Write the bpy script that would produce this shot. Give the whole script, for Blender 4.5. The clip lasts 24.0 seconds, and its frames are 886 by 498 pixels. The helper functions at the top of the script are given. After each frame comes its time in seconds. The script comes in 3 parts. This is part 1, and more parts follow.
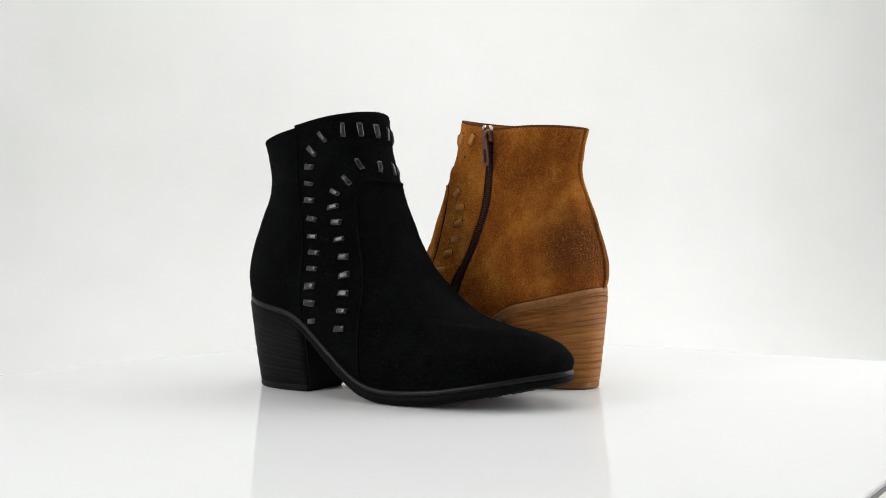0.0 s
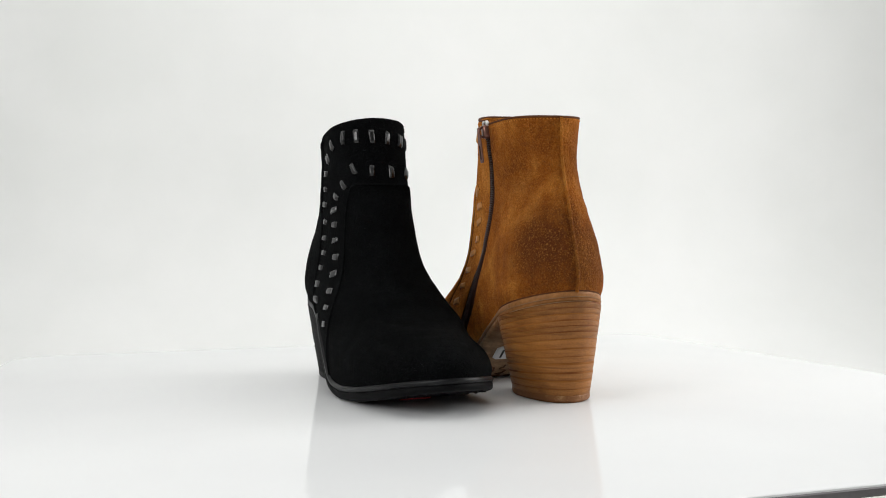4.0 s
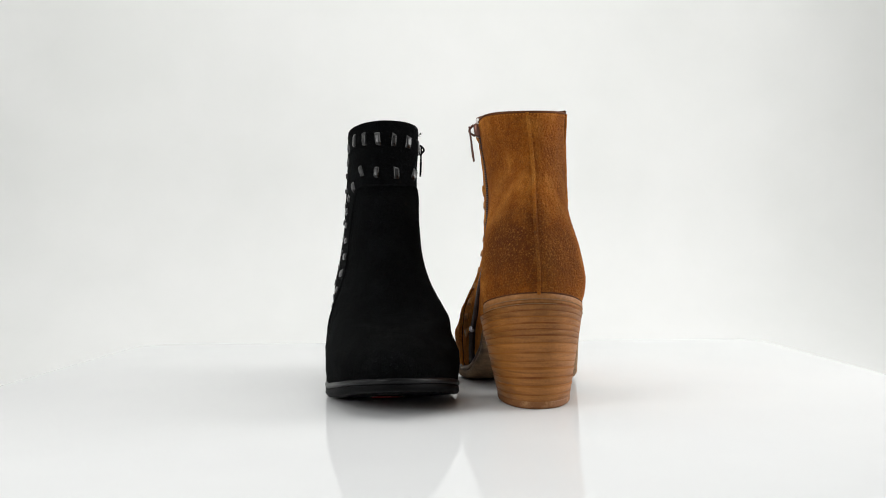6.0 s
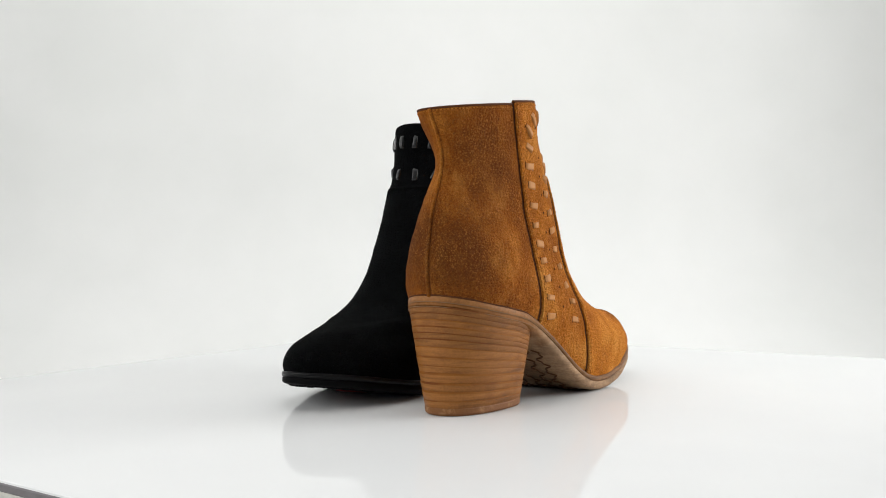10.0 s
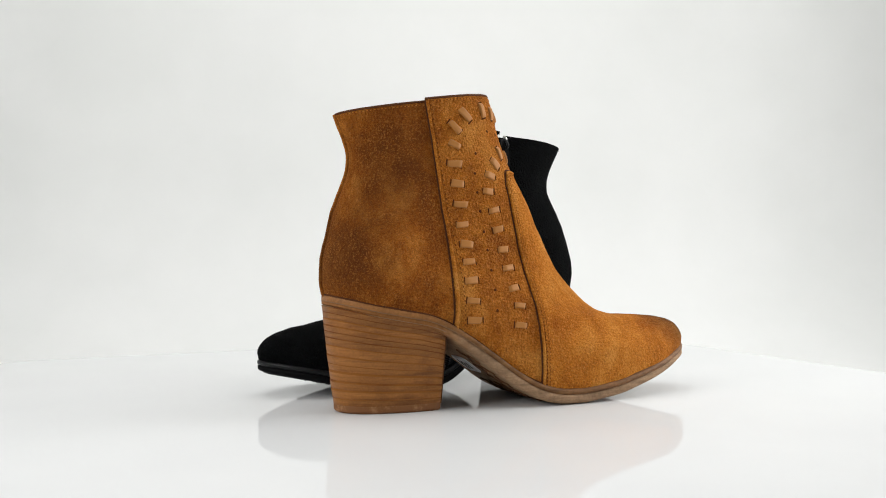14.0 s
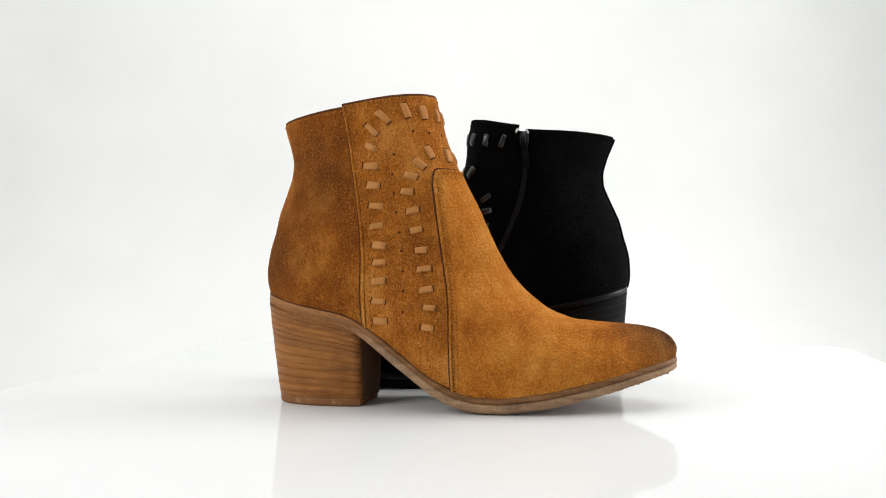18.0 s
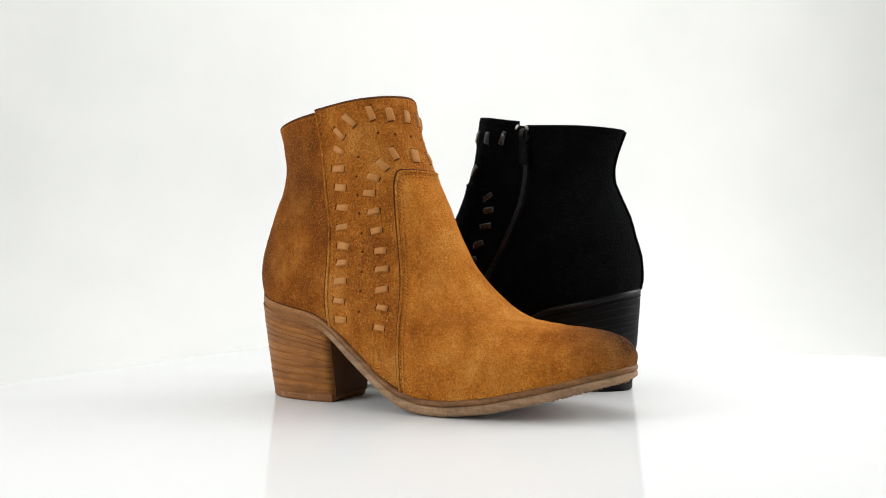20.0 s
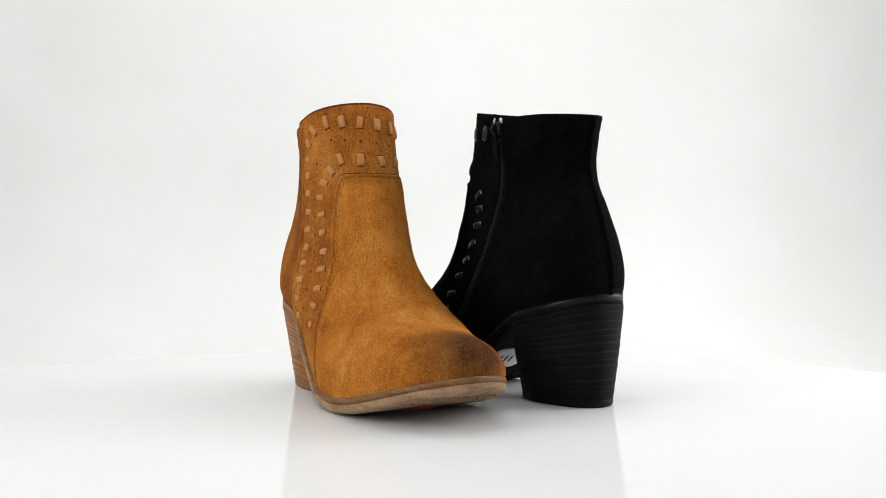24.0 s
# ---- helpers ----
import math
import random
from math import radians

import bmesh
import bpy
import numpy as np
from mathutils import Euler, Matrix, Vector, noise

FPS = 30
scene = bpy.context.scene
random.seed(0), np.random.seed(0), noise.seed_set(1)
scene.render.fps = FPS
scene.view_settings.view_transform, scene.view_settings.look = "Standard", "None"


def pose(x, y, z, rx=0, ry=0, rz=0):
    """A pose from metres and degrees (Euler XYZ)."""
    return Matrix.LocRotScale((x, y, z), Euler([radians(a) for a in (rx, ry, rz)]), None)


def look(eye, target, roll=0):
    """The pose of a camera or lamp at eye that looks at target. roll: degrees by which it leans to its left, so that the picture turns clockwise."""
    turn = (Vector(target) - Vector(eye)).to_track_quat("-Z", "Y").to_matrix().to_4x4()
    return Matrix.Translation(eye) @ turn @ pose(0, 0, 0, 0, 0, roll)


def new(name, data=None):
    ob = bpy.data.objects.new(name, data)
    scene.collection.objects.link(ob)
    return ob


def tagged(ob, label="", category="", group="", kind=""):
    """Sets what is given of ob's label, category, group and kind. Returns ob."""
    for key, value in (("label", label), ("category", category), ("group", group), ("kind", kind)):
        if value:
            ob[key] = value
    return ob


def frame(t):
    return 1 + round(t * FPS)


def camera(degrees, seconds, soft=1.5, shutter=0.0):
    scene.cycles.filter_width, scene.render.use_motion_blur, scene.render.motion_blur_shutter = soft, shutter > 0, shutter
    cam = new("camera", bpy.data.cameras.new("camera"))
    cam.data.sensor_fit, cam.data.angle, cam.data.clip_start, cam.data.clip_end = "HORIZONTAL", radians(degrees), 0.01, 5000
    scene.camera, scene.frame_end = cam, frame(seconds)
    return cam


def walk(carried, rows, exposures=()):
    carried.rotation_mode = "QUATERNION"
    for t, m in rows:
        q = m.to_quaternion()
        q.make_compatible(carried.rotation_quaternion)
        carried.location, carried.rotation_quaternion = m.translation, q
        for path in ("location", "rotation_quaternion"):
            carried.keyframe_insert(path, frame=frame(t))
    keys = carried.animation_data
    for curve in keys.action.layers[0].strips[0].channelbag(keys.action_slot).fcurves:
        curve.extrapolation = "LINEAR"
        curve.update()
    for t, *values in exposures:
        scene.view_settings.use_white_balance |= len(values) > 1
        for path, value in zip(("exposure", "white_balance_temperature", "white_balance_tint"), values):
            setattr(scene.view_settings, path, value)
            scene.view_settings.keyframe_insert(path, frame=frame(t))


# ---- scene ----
# ---------------------------------------------------------------- camera
cam = camera(53.0, 24.0, soft=1.0)
EYE = Vector((0.0045, -0.66, 0.098))
AIM = EYE + Vector((0.0, 1.0, math.tan(radians(0.45))))
STAND = look(EYE, AIM, -0.62)
walk(cam, [(0.0, STAND), (24.0, STAND)],
     exposures=[(0.0, 0.0), (2.5, 0.0), (5.0, -0.05), (15.3, -0.05), (17.3, 0.13), (21.5, 0.14), (24.0, 0.07)])

# ---------------------------------------------------------------- light
world = bpy.data.worlds.new("studio_air")
scene.world = world
world.use_nodes = True
world.node_tree.nodes["Background"].inputs["Color"].default_value = (0.95, 1.0, 0.98, 1)
world.node_tree.nodes["Background"].inputs["Strength"].default_value = 0.12


def softbox(name, at, to, sx, sy, watts, colour=(1.0, 0.995, 0.985)):
    data = bpy.data.lights.new(name, "AREA")
    data.shape, data.size, data.size_y = "RECTANGLE", sx, sy
    data.energy, data.color = watts, colour
    ob = new(name, data)
    ob.matrix_world = look(at, to)
    return ob


softbox("top_softbox", (0.0, 0.05, 1.45), (0, 0.05, 0), 2.0, 1.8, 9.0)
softbox("side_softbox", (-0.90, -0.66, 0.55), (0, 0, 0.1), 0.6, 0.6, 7.2)
softbox("side_softbox", (0.98, 0.03, 0.37), (0, 0, 0.1), 0.6, 0.6, 8.8)
softbox("backdrop_light", (0.22, 0.25, 1.50), (0.28, 1.18, 0.15), 2.6, 0.4, 6.3)


# ---------------------------------------------------------------- materials
class Nodes:
    """A node material in few words."""

    def __init__(self, name):
        self.mat = bpy.data.materials.new(name)
        self.mat.use_nodes = True
        self.tree = self.mat.node_tree
        self.shader = self.tree.nodes["Principled BSDF"]

    def add(self, kind, **inputs):
        n = self.tree.nodes.new(kind)
        for k, v in inputs.items():
            self.put(n.inputs[k.replace("_", " ")], v)
        return n

    def put(self, socket, v):
        if isinstance(v, bpy.types.NodeSocket):
            self.tree.links.new(v, socket)
        else:
            socket.default_value = v

    def set(self, **inputs):
        for k, v in inputs.items():
            self.put(self.shader.inputs[k.replace("_", " ")], v)

    def noise(self, scale, detail=3, rough=0.55, vec=None, stretch=None):
        n = self.add("ShaderNodeTexNoise", Scale=scale, Detail=detail, Roughness=rough)
        v = vec or self.add("ShaderNodeTexCoord").outputs["Object"]
        if stretch:
            m = self.add("ShaderNodeMapping")
            m.inputs["Scale"].default_value = stretch
            self.put(m.inputs["Vector"], v)
            v = m.outputs["Vector"]
        self.put(n.inputs["Vector"], v)
        return n.outputs["Fac"]

    def ramp(self, fac, *stops):
        r = self.add("ShaderNodeValToRGB")
        self.put(r.inputs["Fac"], fac)
        e = r.color_ramp.elements
        while len(e) < len(stops):
            e.new(0.5)
        for el, (p, c) in zip(e, stops):
            el.position = p
            el.color = (*c, 1) if isinstance(c, tuple) else (c, c, c, 1)
        return r.outputs["Color"]

    def mix(self, fac, a, b, mode="MIX"):
        m = self.tree.nodes.new("ShaderNodeMix")
        m.data_type, m.blend_type = "RGBA", mode
        for sock, v in zip((m.inputs[0], m.inputs[6], m.inputs[7]), (fac, a, b)):
            self.put(sock, (*v, 1) if isinstance(v, tuple) and len(v) == 3 else v)
        return m.outputs[2]

    def math(self, op, a, b=0.0):
        m = self.tree.nodes.new("ShaderNodeMath")
        m.operation = op
        self.put(m.inputs[0], a)
        self.put(m.inputs[1], b)
        return m.outputs[0]

    def bump(self, height, strength, distance=0.001):
        b = self.add("ShaderNodeBump", Strength=strength, Distance=distance, Height=height)
        self.set(Normal=b.outputs["Normal"])

    def blob(self, centre, radius):
        """1 at a place of the object, falling to 0 at the radius."""
        d = self.add("ShaderNodeVectorMath")
        d.operation = "DISTANCE"
        self.put(d.inputs[0], self.add("ShaderNodeTexCoord").outputs["Object"])
        d.inputs[1].default_value = centre
        m = self.add("ShaderNodeMapRange")
        self.put(m.inputs["Value"], d.outputs["Value"])
        for k, v in (("From Min", radius), ("From Max", radius * 0.25), ("To Min", 0.0), ("To Max", 1.0)):
            m.inputs[k].default_value = v
        return m.outputs["Result"]


def suede(name, dark, mid, light, burn=None, sheen=0.25, fleck=0.5, spec=0.10, relief=0.0022, even=0.0, specks=0.0):
    """Brushed suede: broad soft clouds, brushed patches, a crisp short nap with pale and dark fibres."""
    n = Nodes(name)
    cloud = n.noise(24, 2, 0.5)
    stroke = n.noise(70, 6, 0.74, stretch=(1.2, 1.2, 0.75))
    nap = n.noise(700, 2, 0.6)
    grain = n.noise(1600, 2, 0.6)
    broad = n.math("ADD", n.math("MULTIPLY", cloud, 0.5), n.math("MULTIPLY", stroke, 0.5))
    col = n.ramp(broad, (0.37 - even, dark), (0.49, mid), (0.65 + even, light))
    pale = tuple(min(1.0, k * 1.35 + 0.02) for k in light) if fleck > 0.5 else light
    deep = tuple(k * 0.42 for k in dark)
    col = n.mix(n.math("MULTIPLY", n.ramp(nap, (0.30, 1.0), (0.49, 0.0)), fleck * 0.42), col, deep)
    col = n.mix(n.math("MULTIPLY", n.ramp(nap, (0.52, 0.0), (0.70, 1.0)), fleck * 0.42), col, pale)
    col = n.mix(fleck, col, n.ramp(grain, (0.32, 0.24), (0.68, 0.80)), "OVERLAY")
    if burn:
        ragged = n.math("MULTIPLY", n.math("SUBTRACT", n.noise(70, 4, 0.65), 0.5), burn["ragged"])
        speck = n.math("MULTIPLY", n.math("SUBTRACT", nap, 0.5), burn["speck"])
        for centre, radius, amount in burn["spots"]:
            f = n.math("ADD", n.math("ADD", n.blob(centre, radius), ragged), speck)
            f = n.math("MULTIPLY", n.ramp(f, (0.05, 0.0), (1.0, 1.0)), amount)
            col = n.mix(f, col, burn["colour"])
    if specks:
        dust = n.math("MULTIPLY", n.ramp(n.noise(950, 2, 0.6), (0.52, 0.0), (0.68, 1.0)), n.ramp(n.noise(34, 3, 0.6), (0.38, 0.25), (0.6, 1.0)))
        col = n.mix(n.math("MULTIPLY", dust, specks), col, pale)
    n.set(Base_Color=col, Roughness=0.95, Sheen_Weight=sheen, Sheen_Roughness=0.45)
    n.put(n.shader.inputs["Specular IOR Level"], spec)
    n.put(n.shader.inputs["Sheen Tint"], (*light, 1))
    h = n.math("ADD", n.math("MULTIPLY", nap, 2.2), n.math("ADD", n.math("MULTIPLY", stroke, 1.2), n.math("MULTIPLY", grain, 0.8)))
    n.bump(h, 1.0, relief)
    return n.mat


def leather(name, a, b, rough=0.5, spec=0.4, scale=300, bump=0.25):
    n = Nodes(name)
    n.set(Base_Color=n.mix(n.noise(60, 4), a, b), Roughness=rough)
    n.put(n.shader.inputs["Specular IOR Level"], spec)
    n.bump(n.noise(scale, 4), bump, 0.0004)
    return n.mat


def stacked(name, dark, mid, light, rough=0.6, spec=0.16):
    """Stacked heel leather: streaks along the layers, stains, a tint of its own for each lift."""
    n = Nodes(name)
    tint = n.add("ShaderNodeObjectInfo").outputs["Random"]
    fine = n.noise(150, 4, 0.65, stretch=(0.22, 0.22, 3.2))
    broad = n.noise(34, 4, 0.65, stretch=(1.0, 1.0, 1.8))
    line = n.noise(60, 3, 0.5, stretch=(0.16, 0.16, 6.0))
    grit = n.noise(900, 3, 0.7)
    col = n.ramp(fine, (0.28, mid), (0.72, light))
    col = n.mix(n.math("MULTIPLY", n.ramp(line, (0.57, 0.0), (0.67, 1.0)), 0.45), col, dark)
    col = n.mix(n.math("MULTIPLY", n.ramp(broad, (0.50, 0.0), (0.70, 1.0)), 0.45), col, dark)
    col = n.mix(0.35, col, n.ramp(grit, (0.3, 0.30), (0.7, 0.70)), "OVERLAY")
    col = n.mix(0.55, col, n.ramp(tint, (0.0, 0.36), (1.0, 0.62)), "OVERLAY")
    n.set(Base_Color=col, Roughness=rough)
    n.put(n.shader.inputs["Specular IOR Level"], spec)
    n.bump(n.math("ADD", fine, grit), 0.3, 0.0004)
    return n.mat


def streaked(name, a, b, rough, seat=None):
    """Sole edge leather: long streaks, worn light patches; dyed at the heel seat."""
    n = Nodes(name)
    streak = n.noise(90, 4, 0.65, stretch=(0.35, 0.35, 3.0))
    worn = n.noise(45, 4, 0.7)
    fleck = n.noise(420, 4, 0.7)
    col = n.mix(n.ramp(streak, (0.3, 0.0), (0.7, 1.0)), a, b)
    if seat:
        part_x = n.add("ShaderNodeSeparateXYZ", Vector=n.add("ShaderNodeTexCoord").outputs["Object"])
        edge = n.math("ADD", n.math("MULTIPLY", part_x.outputs["X"], 10.0), n.math("MULTIPLY", n.math("SUBTRACT", worn, 0.5), 0.5))
        col = n.mix(n.ramp(edge, (0.55, 1.0), (0.85, 0.0)), col, seat)
    col = n.mix(0.6, col, n.ramp(worn, (0.3, 0.28), (0.7, 0.72)), "OVERLAY")
    col = n.mix(0.5, col, n.ramp(fleck, (0.3, 0.30), (0.7, 0.70)), "OVERLAY")
    n.set(Base_Color=col, Roughness=rough)
    n.put(n.shader.inputs["Specular IOR Level"], 0.18)
    n.bump(n.math("ADD", streak, fleck), 0.5, 0.0006)
    return n.mat


def glue_line(name, dark, body):
    """The seams of a stacked heel: dark in places, closed in others."""
    n = Nodes(name)
    tint = n.add("ShaderNodeObjectInfo").outputs["Random"]
    f = n.math("ADD", n.noise(34, 3, 0.6, stretch=(1.0, 1.0, 0.2)), n.math("MULTIPLY", n.math("SUBTRACT", tint, 0.5), 0.35))
    n.set(Base_Color=n.mix(n.ramp(f, (0.42, 0.0), (0.62, 1.0)), dark, body), Roughness=0.7)
    n.put(n.shader.inputs["Specular IOR Level"], 0.15)
    return n.mat


def scuffed(name, a, b, rough):
    """Rubber with pale scuffs."""
    n = Nodes(name)
    col = n.mix(n.ramp(n.noise(110, 5, 0.7), (0.54, 0.0), (0.72, 1.0)), a, b)
    n.set(Base_Color=col, Roughness=rough)
    n.bump(n.noise(400, 4), 0.4, 0.0005)
    return n.mat


def plain(name, colour, rough=0.6, metal=0.0, spec=0.4):
    n = Nodes(name)
    v = n.noise(150, 3)
    n.set(Base_Color=n.mix(0.25, colour, n.ramp(v, (0.3, 0.3), (0.7, 0.7)), "OVERLAY"), Roughness=rough, Metallic=metal)
    n.put(n.shader.inputs["Specular IOR Level"], spec)
    return n.mat


def white_gloss(name):
    n = Nodes(name)
    v = n.noise(6, 4)
    n.set(Base_Color=n.ramp(v, (0.3, (0.73, 0.74, 0.75)), (0.7, (0.76, 0.77, 0.775))), Roughness=0.04, IOR=1.145)
    return n.mat


def cloth_white(name):
    n = Nodes(name)
    n.set(Base_Color=n.ramp(n.noise(3, 5), (0.3, (0.80, 0.81, 0.80)), (0.7, (0.86, 0.865, 0.86))), Roughness=0.9)
    n.bump(n.noise(900, 2), 0.1, 0.0005)
    return n.mat


BURN = {"colour": (0.062, 0.018, 0.008), "speck": 0.35, "ragged": 0.5, "spots": [((0.259, 0.008, 0.050), 0.050, 1.0), ((0.10, -0.030, 0.205), 0.020, 0.35)]}
BURN_BACK = {"colour": (0.070, 0.018, 0.006), "speck": 0.9, "ragged": 0.8,
             "spots": [((0.006, 0.022, 0.106), 0.042, 0.80), ((0.000, -0.020, 0.098), 0.046, 0.70),
                       ((0.032, -0.030, 0.155), 0.046, 0.58), ((0.040, 0.028, 0.150), 0.036, 0.30)]}
M = {"tan": {}, "black": {}}
M["tan"]["suede"] = suede("tan_suede", (0.35, 0.093, 0.008), (0.575, 0.186, 0.020), (0.79, 0.338, 0.069), BURN, 0.12, 0.60, relief=0.0017, even=0.03, specks=0.16)
M["tan"]["quarter"] = suede("tan_quarter_suede", (0.18, 0.043, 0.005), (0.345, 0.096, 0.009), (0.68, 0.258, 0.042), BURN_BACK, 0.20, 0.66, relief=0.0021, even=0.02, specks=0.34)
M["tan"]["panel"] = suede("tan_panel_suede", (0.26, 0.066, 0.007), (0.46, 0.142, 0.015), (0.72, 0.295, 0.058), None, 0.12, 0.64, relief=0.0020, even=0.02, specks=0.24)
M["tan"]["seam"] = suede("tan_seam_suede", (0.28, 0.075, 0.008), (0.48, 0.150, 0.017), (0.74, 0.310, 0.060), BURN_BACK, 0.12, 0.6, specks=0.2)
M["tan"]["ridge"] = suede("tan_ridge_suede", (0.42, 0.12, 0.012), (0.62, 0.21, 0.025), (0.80, 0.36, 0.08), None, 0.06, 0.7)
M["tan"]["strip"] = leather("tan_lace_leather", (0.37, 0.152, 0.036), (0.49, 0.215, 0.064), 0.5, 0.16)
# cut edges; also the dark colour of the painted shade cords
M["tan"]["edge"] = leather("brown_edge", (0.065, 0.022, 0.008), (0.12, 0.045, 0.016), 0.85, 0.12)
# brown for the shade painted under stitches and beside the back seam
M["tan"]["thread_and_shade"] = leather("tan_seam_shade", (0.15, 0.047, 0.009), (0.24, 0.078, 0.014), 0.85, 0.1)
M["tan"]["dark"] = leather("slit_brown", (0.09, 0.03, 0.008), (0.12, 0.042, 0.012), 0.95, 0.05)
M["tan"]["lining"] = leather("lining_leather", (0.02, 0.017, 0.015), (0.035, 0.03, 0.026), 0.8)
M["tan"]["welt"] = streaked("welt_leather", (0.11, 0.048, 0.017), (0.24, 0.115, 0.046), 0.5, (0.27, 0.115, 0.036))
M["tan"]["sole"] = streaked("outsole_leather", (0.17, 0.100, 0.054), (0.36, 0.225, 0.128), 0.7, (0.24, 0.095, 0.026))
M["tan"]["sole_pale"] = leather("pale_seam", (0.16, 0.085, 0.038), (0.32, 0.19, 0.10), 0.7, 0.12, 900)
# heel front darker than its sides: its shade is put into the brown
M["tan"]["breast"] = leather("shaded_breast_leather", (0.075, 0.030, 0.010), (0.13, 0.055, 0.020), 0.6, 0.2)
M["tan"]["heel"] = stacked("heel_leather", (0.065, 0.018, 0.004), (0.205, 0.074, 0.014), (0.33, 0.134, 0.032), 0.5, 0.24)
M["tan"]["glue"] = glue_line("heel_glue_line", (0.145, 0.042, 0.009), (0.24, 0.086, 0.016))
M["tan"]["cap"] = scuffed("heel_cap_rubber", (0.19, 0.067, 0.012), (0.36, 0.185, 0.07), 0.65)
M["tan"]["tape"] = leather("zip_tape", (0.035, 0.014, 0.009), (0.05, 0.02, 0.013), 0.9, 0.1)
M["tan"]["teeth"] = plain("zip_teeth_brown", (0.10, 0.065, 0.055), 0.35, 0.7)
M["tan"]["slider"] = plain("zip_slider_brown", (0.16, 0.075, 0.055), 0.30, 0.7)
M["tan"]["pull"] = plain("zip_pull_bronze", (0.15, 0.070, 0.055), 0.42, 0.65)
M["tan"]["stop"] = plain("nickel_stop", (0.62, 0.60, 0.58), 0.3, 1.0)
M["black"]["suede"] = suede("black_suede", (0.0012, 0.0015, 0.0017), (0.0020, 0.0024, 0.0027), (0.0042, 0.0049, 0.0054), None, 0.010, 0.35, 0.05, 0.0016)
M["black"]["quarter"] = suede("black_quarter_suede", (0.0012, 0.0015, 0.0017), (0.0020, 0.0024, 0.0027), (0.0042, 0.0049, 0.0054), None, 0.010, 0.35, 0.05, 0.0016)
M["black"]["panel"] = M["black"]["suede"]
M["black"]["seam"] = M["black"]["suede"]
M["black"]["ridge"] = M["black"]["suede"]
M["black"]["strip"] = leather("black_lace_leather", (0.004, 0.004, 0.0045), (0.008, 0.008, 0.0085), 0.27, 0.5)
M["black"]["edge"] = leather("black_edge", (0.002, 0.002, 0.0025), (0.004, 0.004, 0.0045), 0.9, 0.06)
M["black"]["thread_and_shade"] = leather("black_thread", (0.003, 0.003, 0.0035), (0.005, 0.005, 0.006), 0.9, 0.08)
M["black"]["dark"] = leather("slit_black", (0.001, 0.001, 0.001), (0.002, 0.002, 0.002), 0.95, 0.05)
M["black"]["lining"] = leather("black_lining", (0.005, 0.005, 0.005), (0.01, 0.01, 0.01), 0.8)
M["black"]["welt"] = leather("black_welt", (0.0025, 0.0025, 0.003), (0.005, 0.005, 0.006), 0.40, 0.18)
M["black"]["sole"] = leather("black_outsole", (0.002, 0.002, 0.0024), (0.0035, 0.0035, 0.004), 0.6, 0.05)
M["black"]["breast"] = leather("black_breast_leather", (0.003, 0.003, 0.003), (0.006, 0.006, 0.006), 0.6, 0.15)
M["black"]["heel"] = stacked("black_heel", (0.002, 0.002, 0.002), (0.003, 0.003, 0.0032), (0.005, 0.005, 0.0055), 0.65, 0.08)
M["black"]["glue"] = glue_line("black_glue_line", (0.002, 0.002, 0.002), (0.004, 0.004, 0.004))
M["black"]["cap"] = leather("black_heel_cap", (0.003, 0.003, 0.003), (0.005, 0.005, 0.005), 0.55, 0.12)
M["black"]["tape"] = leather("black_zip_tape", (0.003, 0.003, 0.0035), (0.005, 0.005, 0.006), 0.9, 0.1)
M["black"]["teeth"] = plain("zip_teeth_black", (0.012, 0.012, 0.014), 0.4, 0.0, 0.30)
M["black"]["pull"] = plain("zip_pull_black", (0.002, 0.002, 0.0025), 0.6, 0.0, 0.05)
M["black"]["stop"] = plain("bright_stop", (0.62, 0.60, 0.58), 0.3, 1.0)
M["black"]["slider"] = plain("zip_slider_black", (0.004, 0.004, 0.0045), 0.4, 0.0, 0.15)
WHITE = white_gloss("white_acrylic")
CLOTH = cloth_white("white_backdrop_cloth")
# grey of the added wall behind the camera, pale enough to bounce light
GREY = plain("pale_grey_paint", (0.42, 0.42, 0.43), 0.8)
# the unlit look of the board's edge, put into a dark grey
RIM = plain("shaded_acrylic_edge", (0.16, 0.15, 0.16), 0.5)
BENCH = plain("grey_beige_benchtop", (0.50, 0.50, 0.46), 0.7)
LABEL = plain("label_paper", (0.75, 0.76, 0.76), 0.6)
INK = plain("label_ink", (0.02, 0.02, 0.02), 0.6)
RED = plain("red_sticker", (0.22, 0.008, 0.008), 0.6)


# ---------------------------------------------------------------- mesh helpers
def mesh_of(name, verts, faces, material, smooth=True):
    me = bpy.data.meshes.new(name)
    me.from_pydata([tuple(v) for v in verts], [], faces)
    me.materials.append(material)
    me.polygons.foreach_set("use_smooth", [smooth] * len(me.polygons))
    me.update()
    return me


def part(name, me, parent, label="", at=None):
    ob = new(name, me)
    ob.parent = parent
    if at is not None:
        ob.matrix_basis = at
    if label:
        ob["label"] = label
    return ob


def thing(name, label, category, group="", kind=""):
    return tagged(new(name), label, category, group, kind)


def grid_faces(n, m, start=0, wrap=False, flip=False):
    out = []
    for i in range(n - 1):
        for j in range(m if wrap else m - 1):
            k = (j + 1) % m
            f = (start + i * m + j, start + i * m + k, start + (i + 1) * m + k, start + (i + 1) * m + j)
            out.append(f[::-1] if flip else f)
    return out


def fixed_normals(me):
    bm = bmesh.new()
    bm.from_mesh(me)
    bmesh.ops.recalc_face_normals(bm, faces=bm.faces)
    bm.to_mesh(me)
    bm.free()
    return me


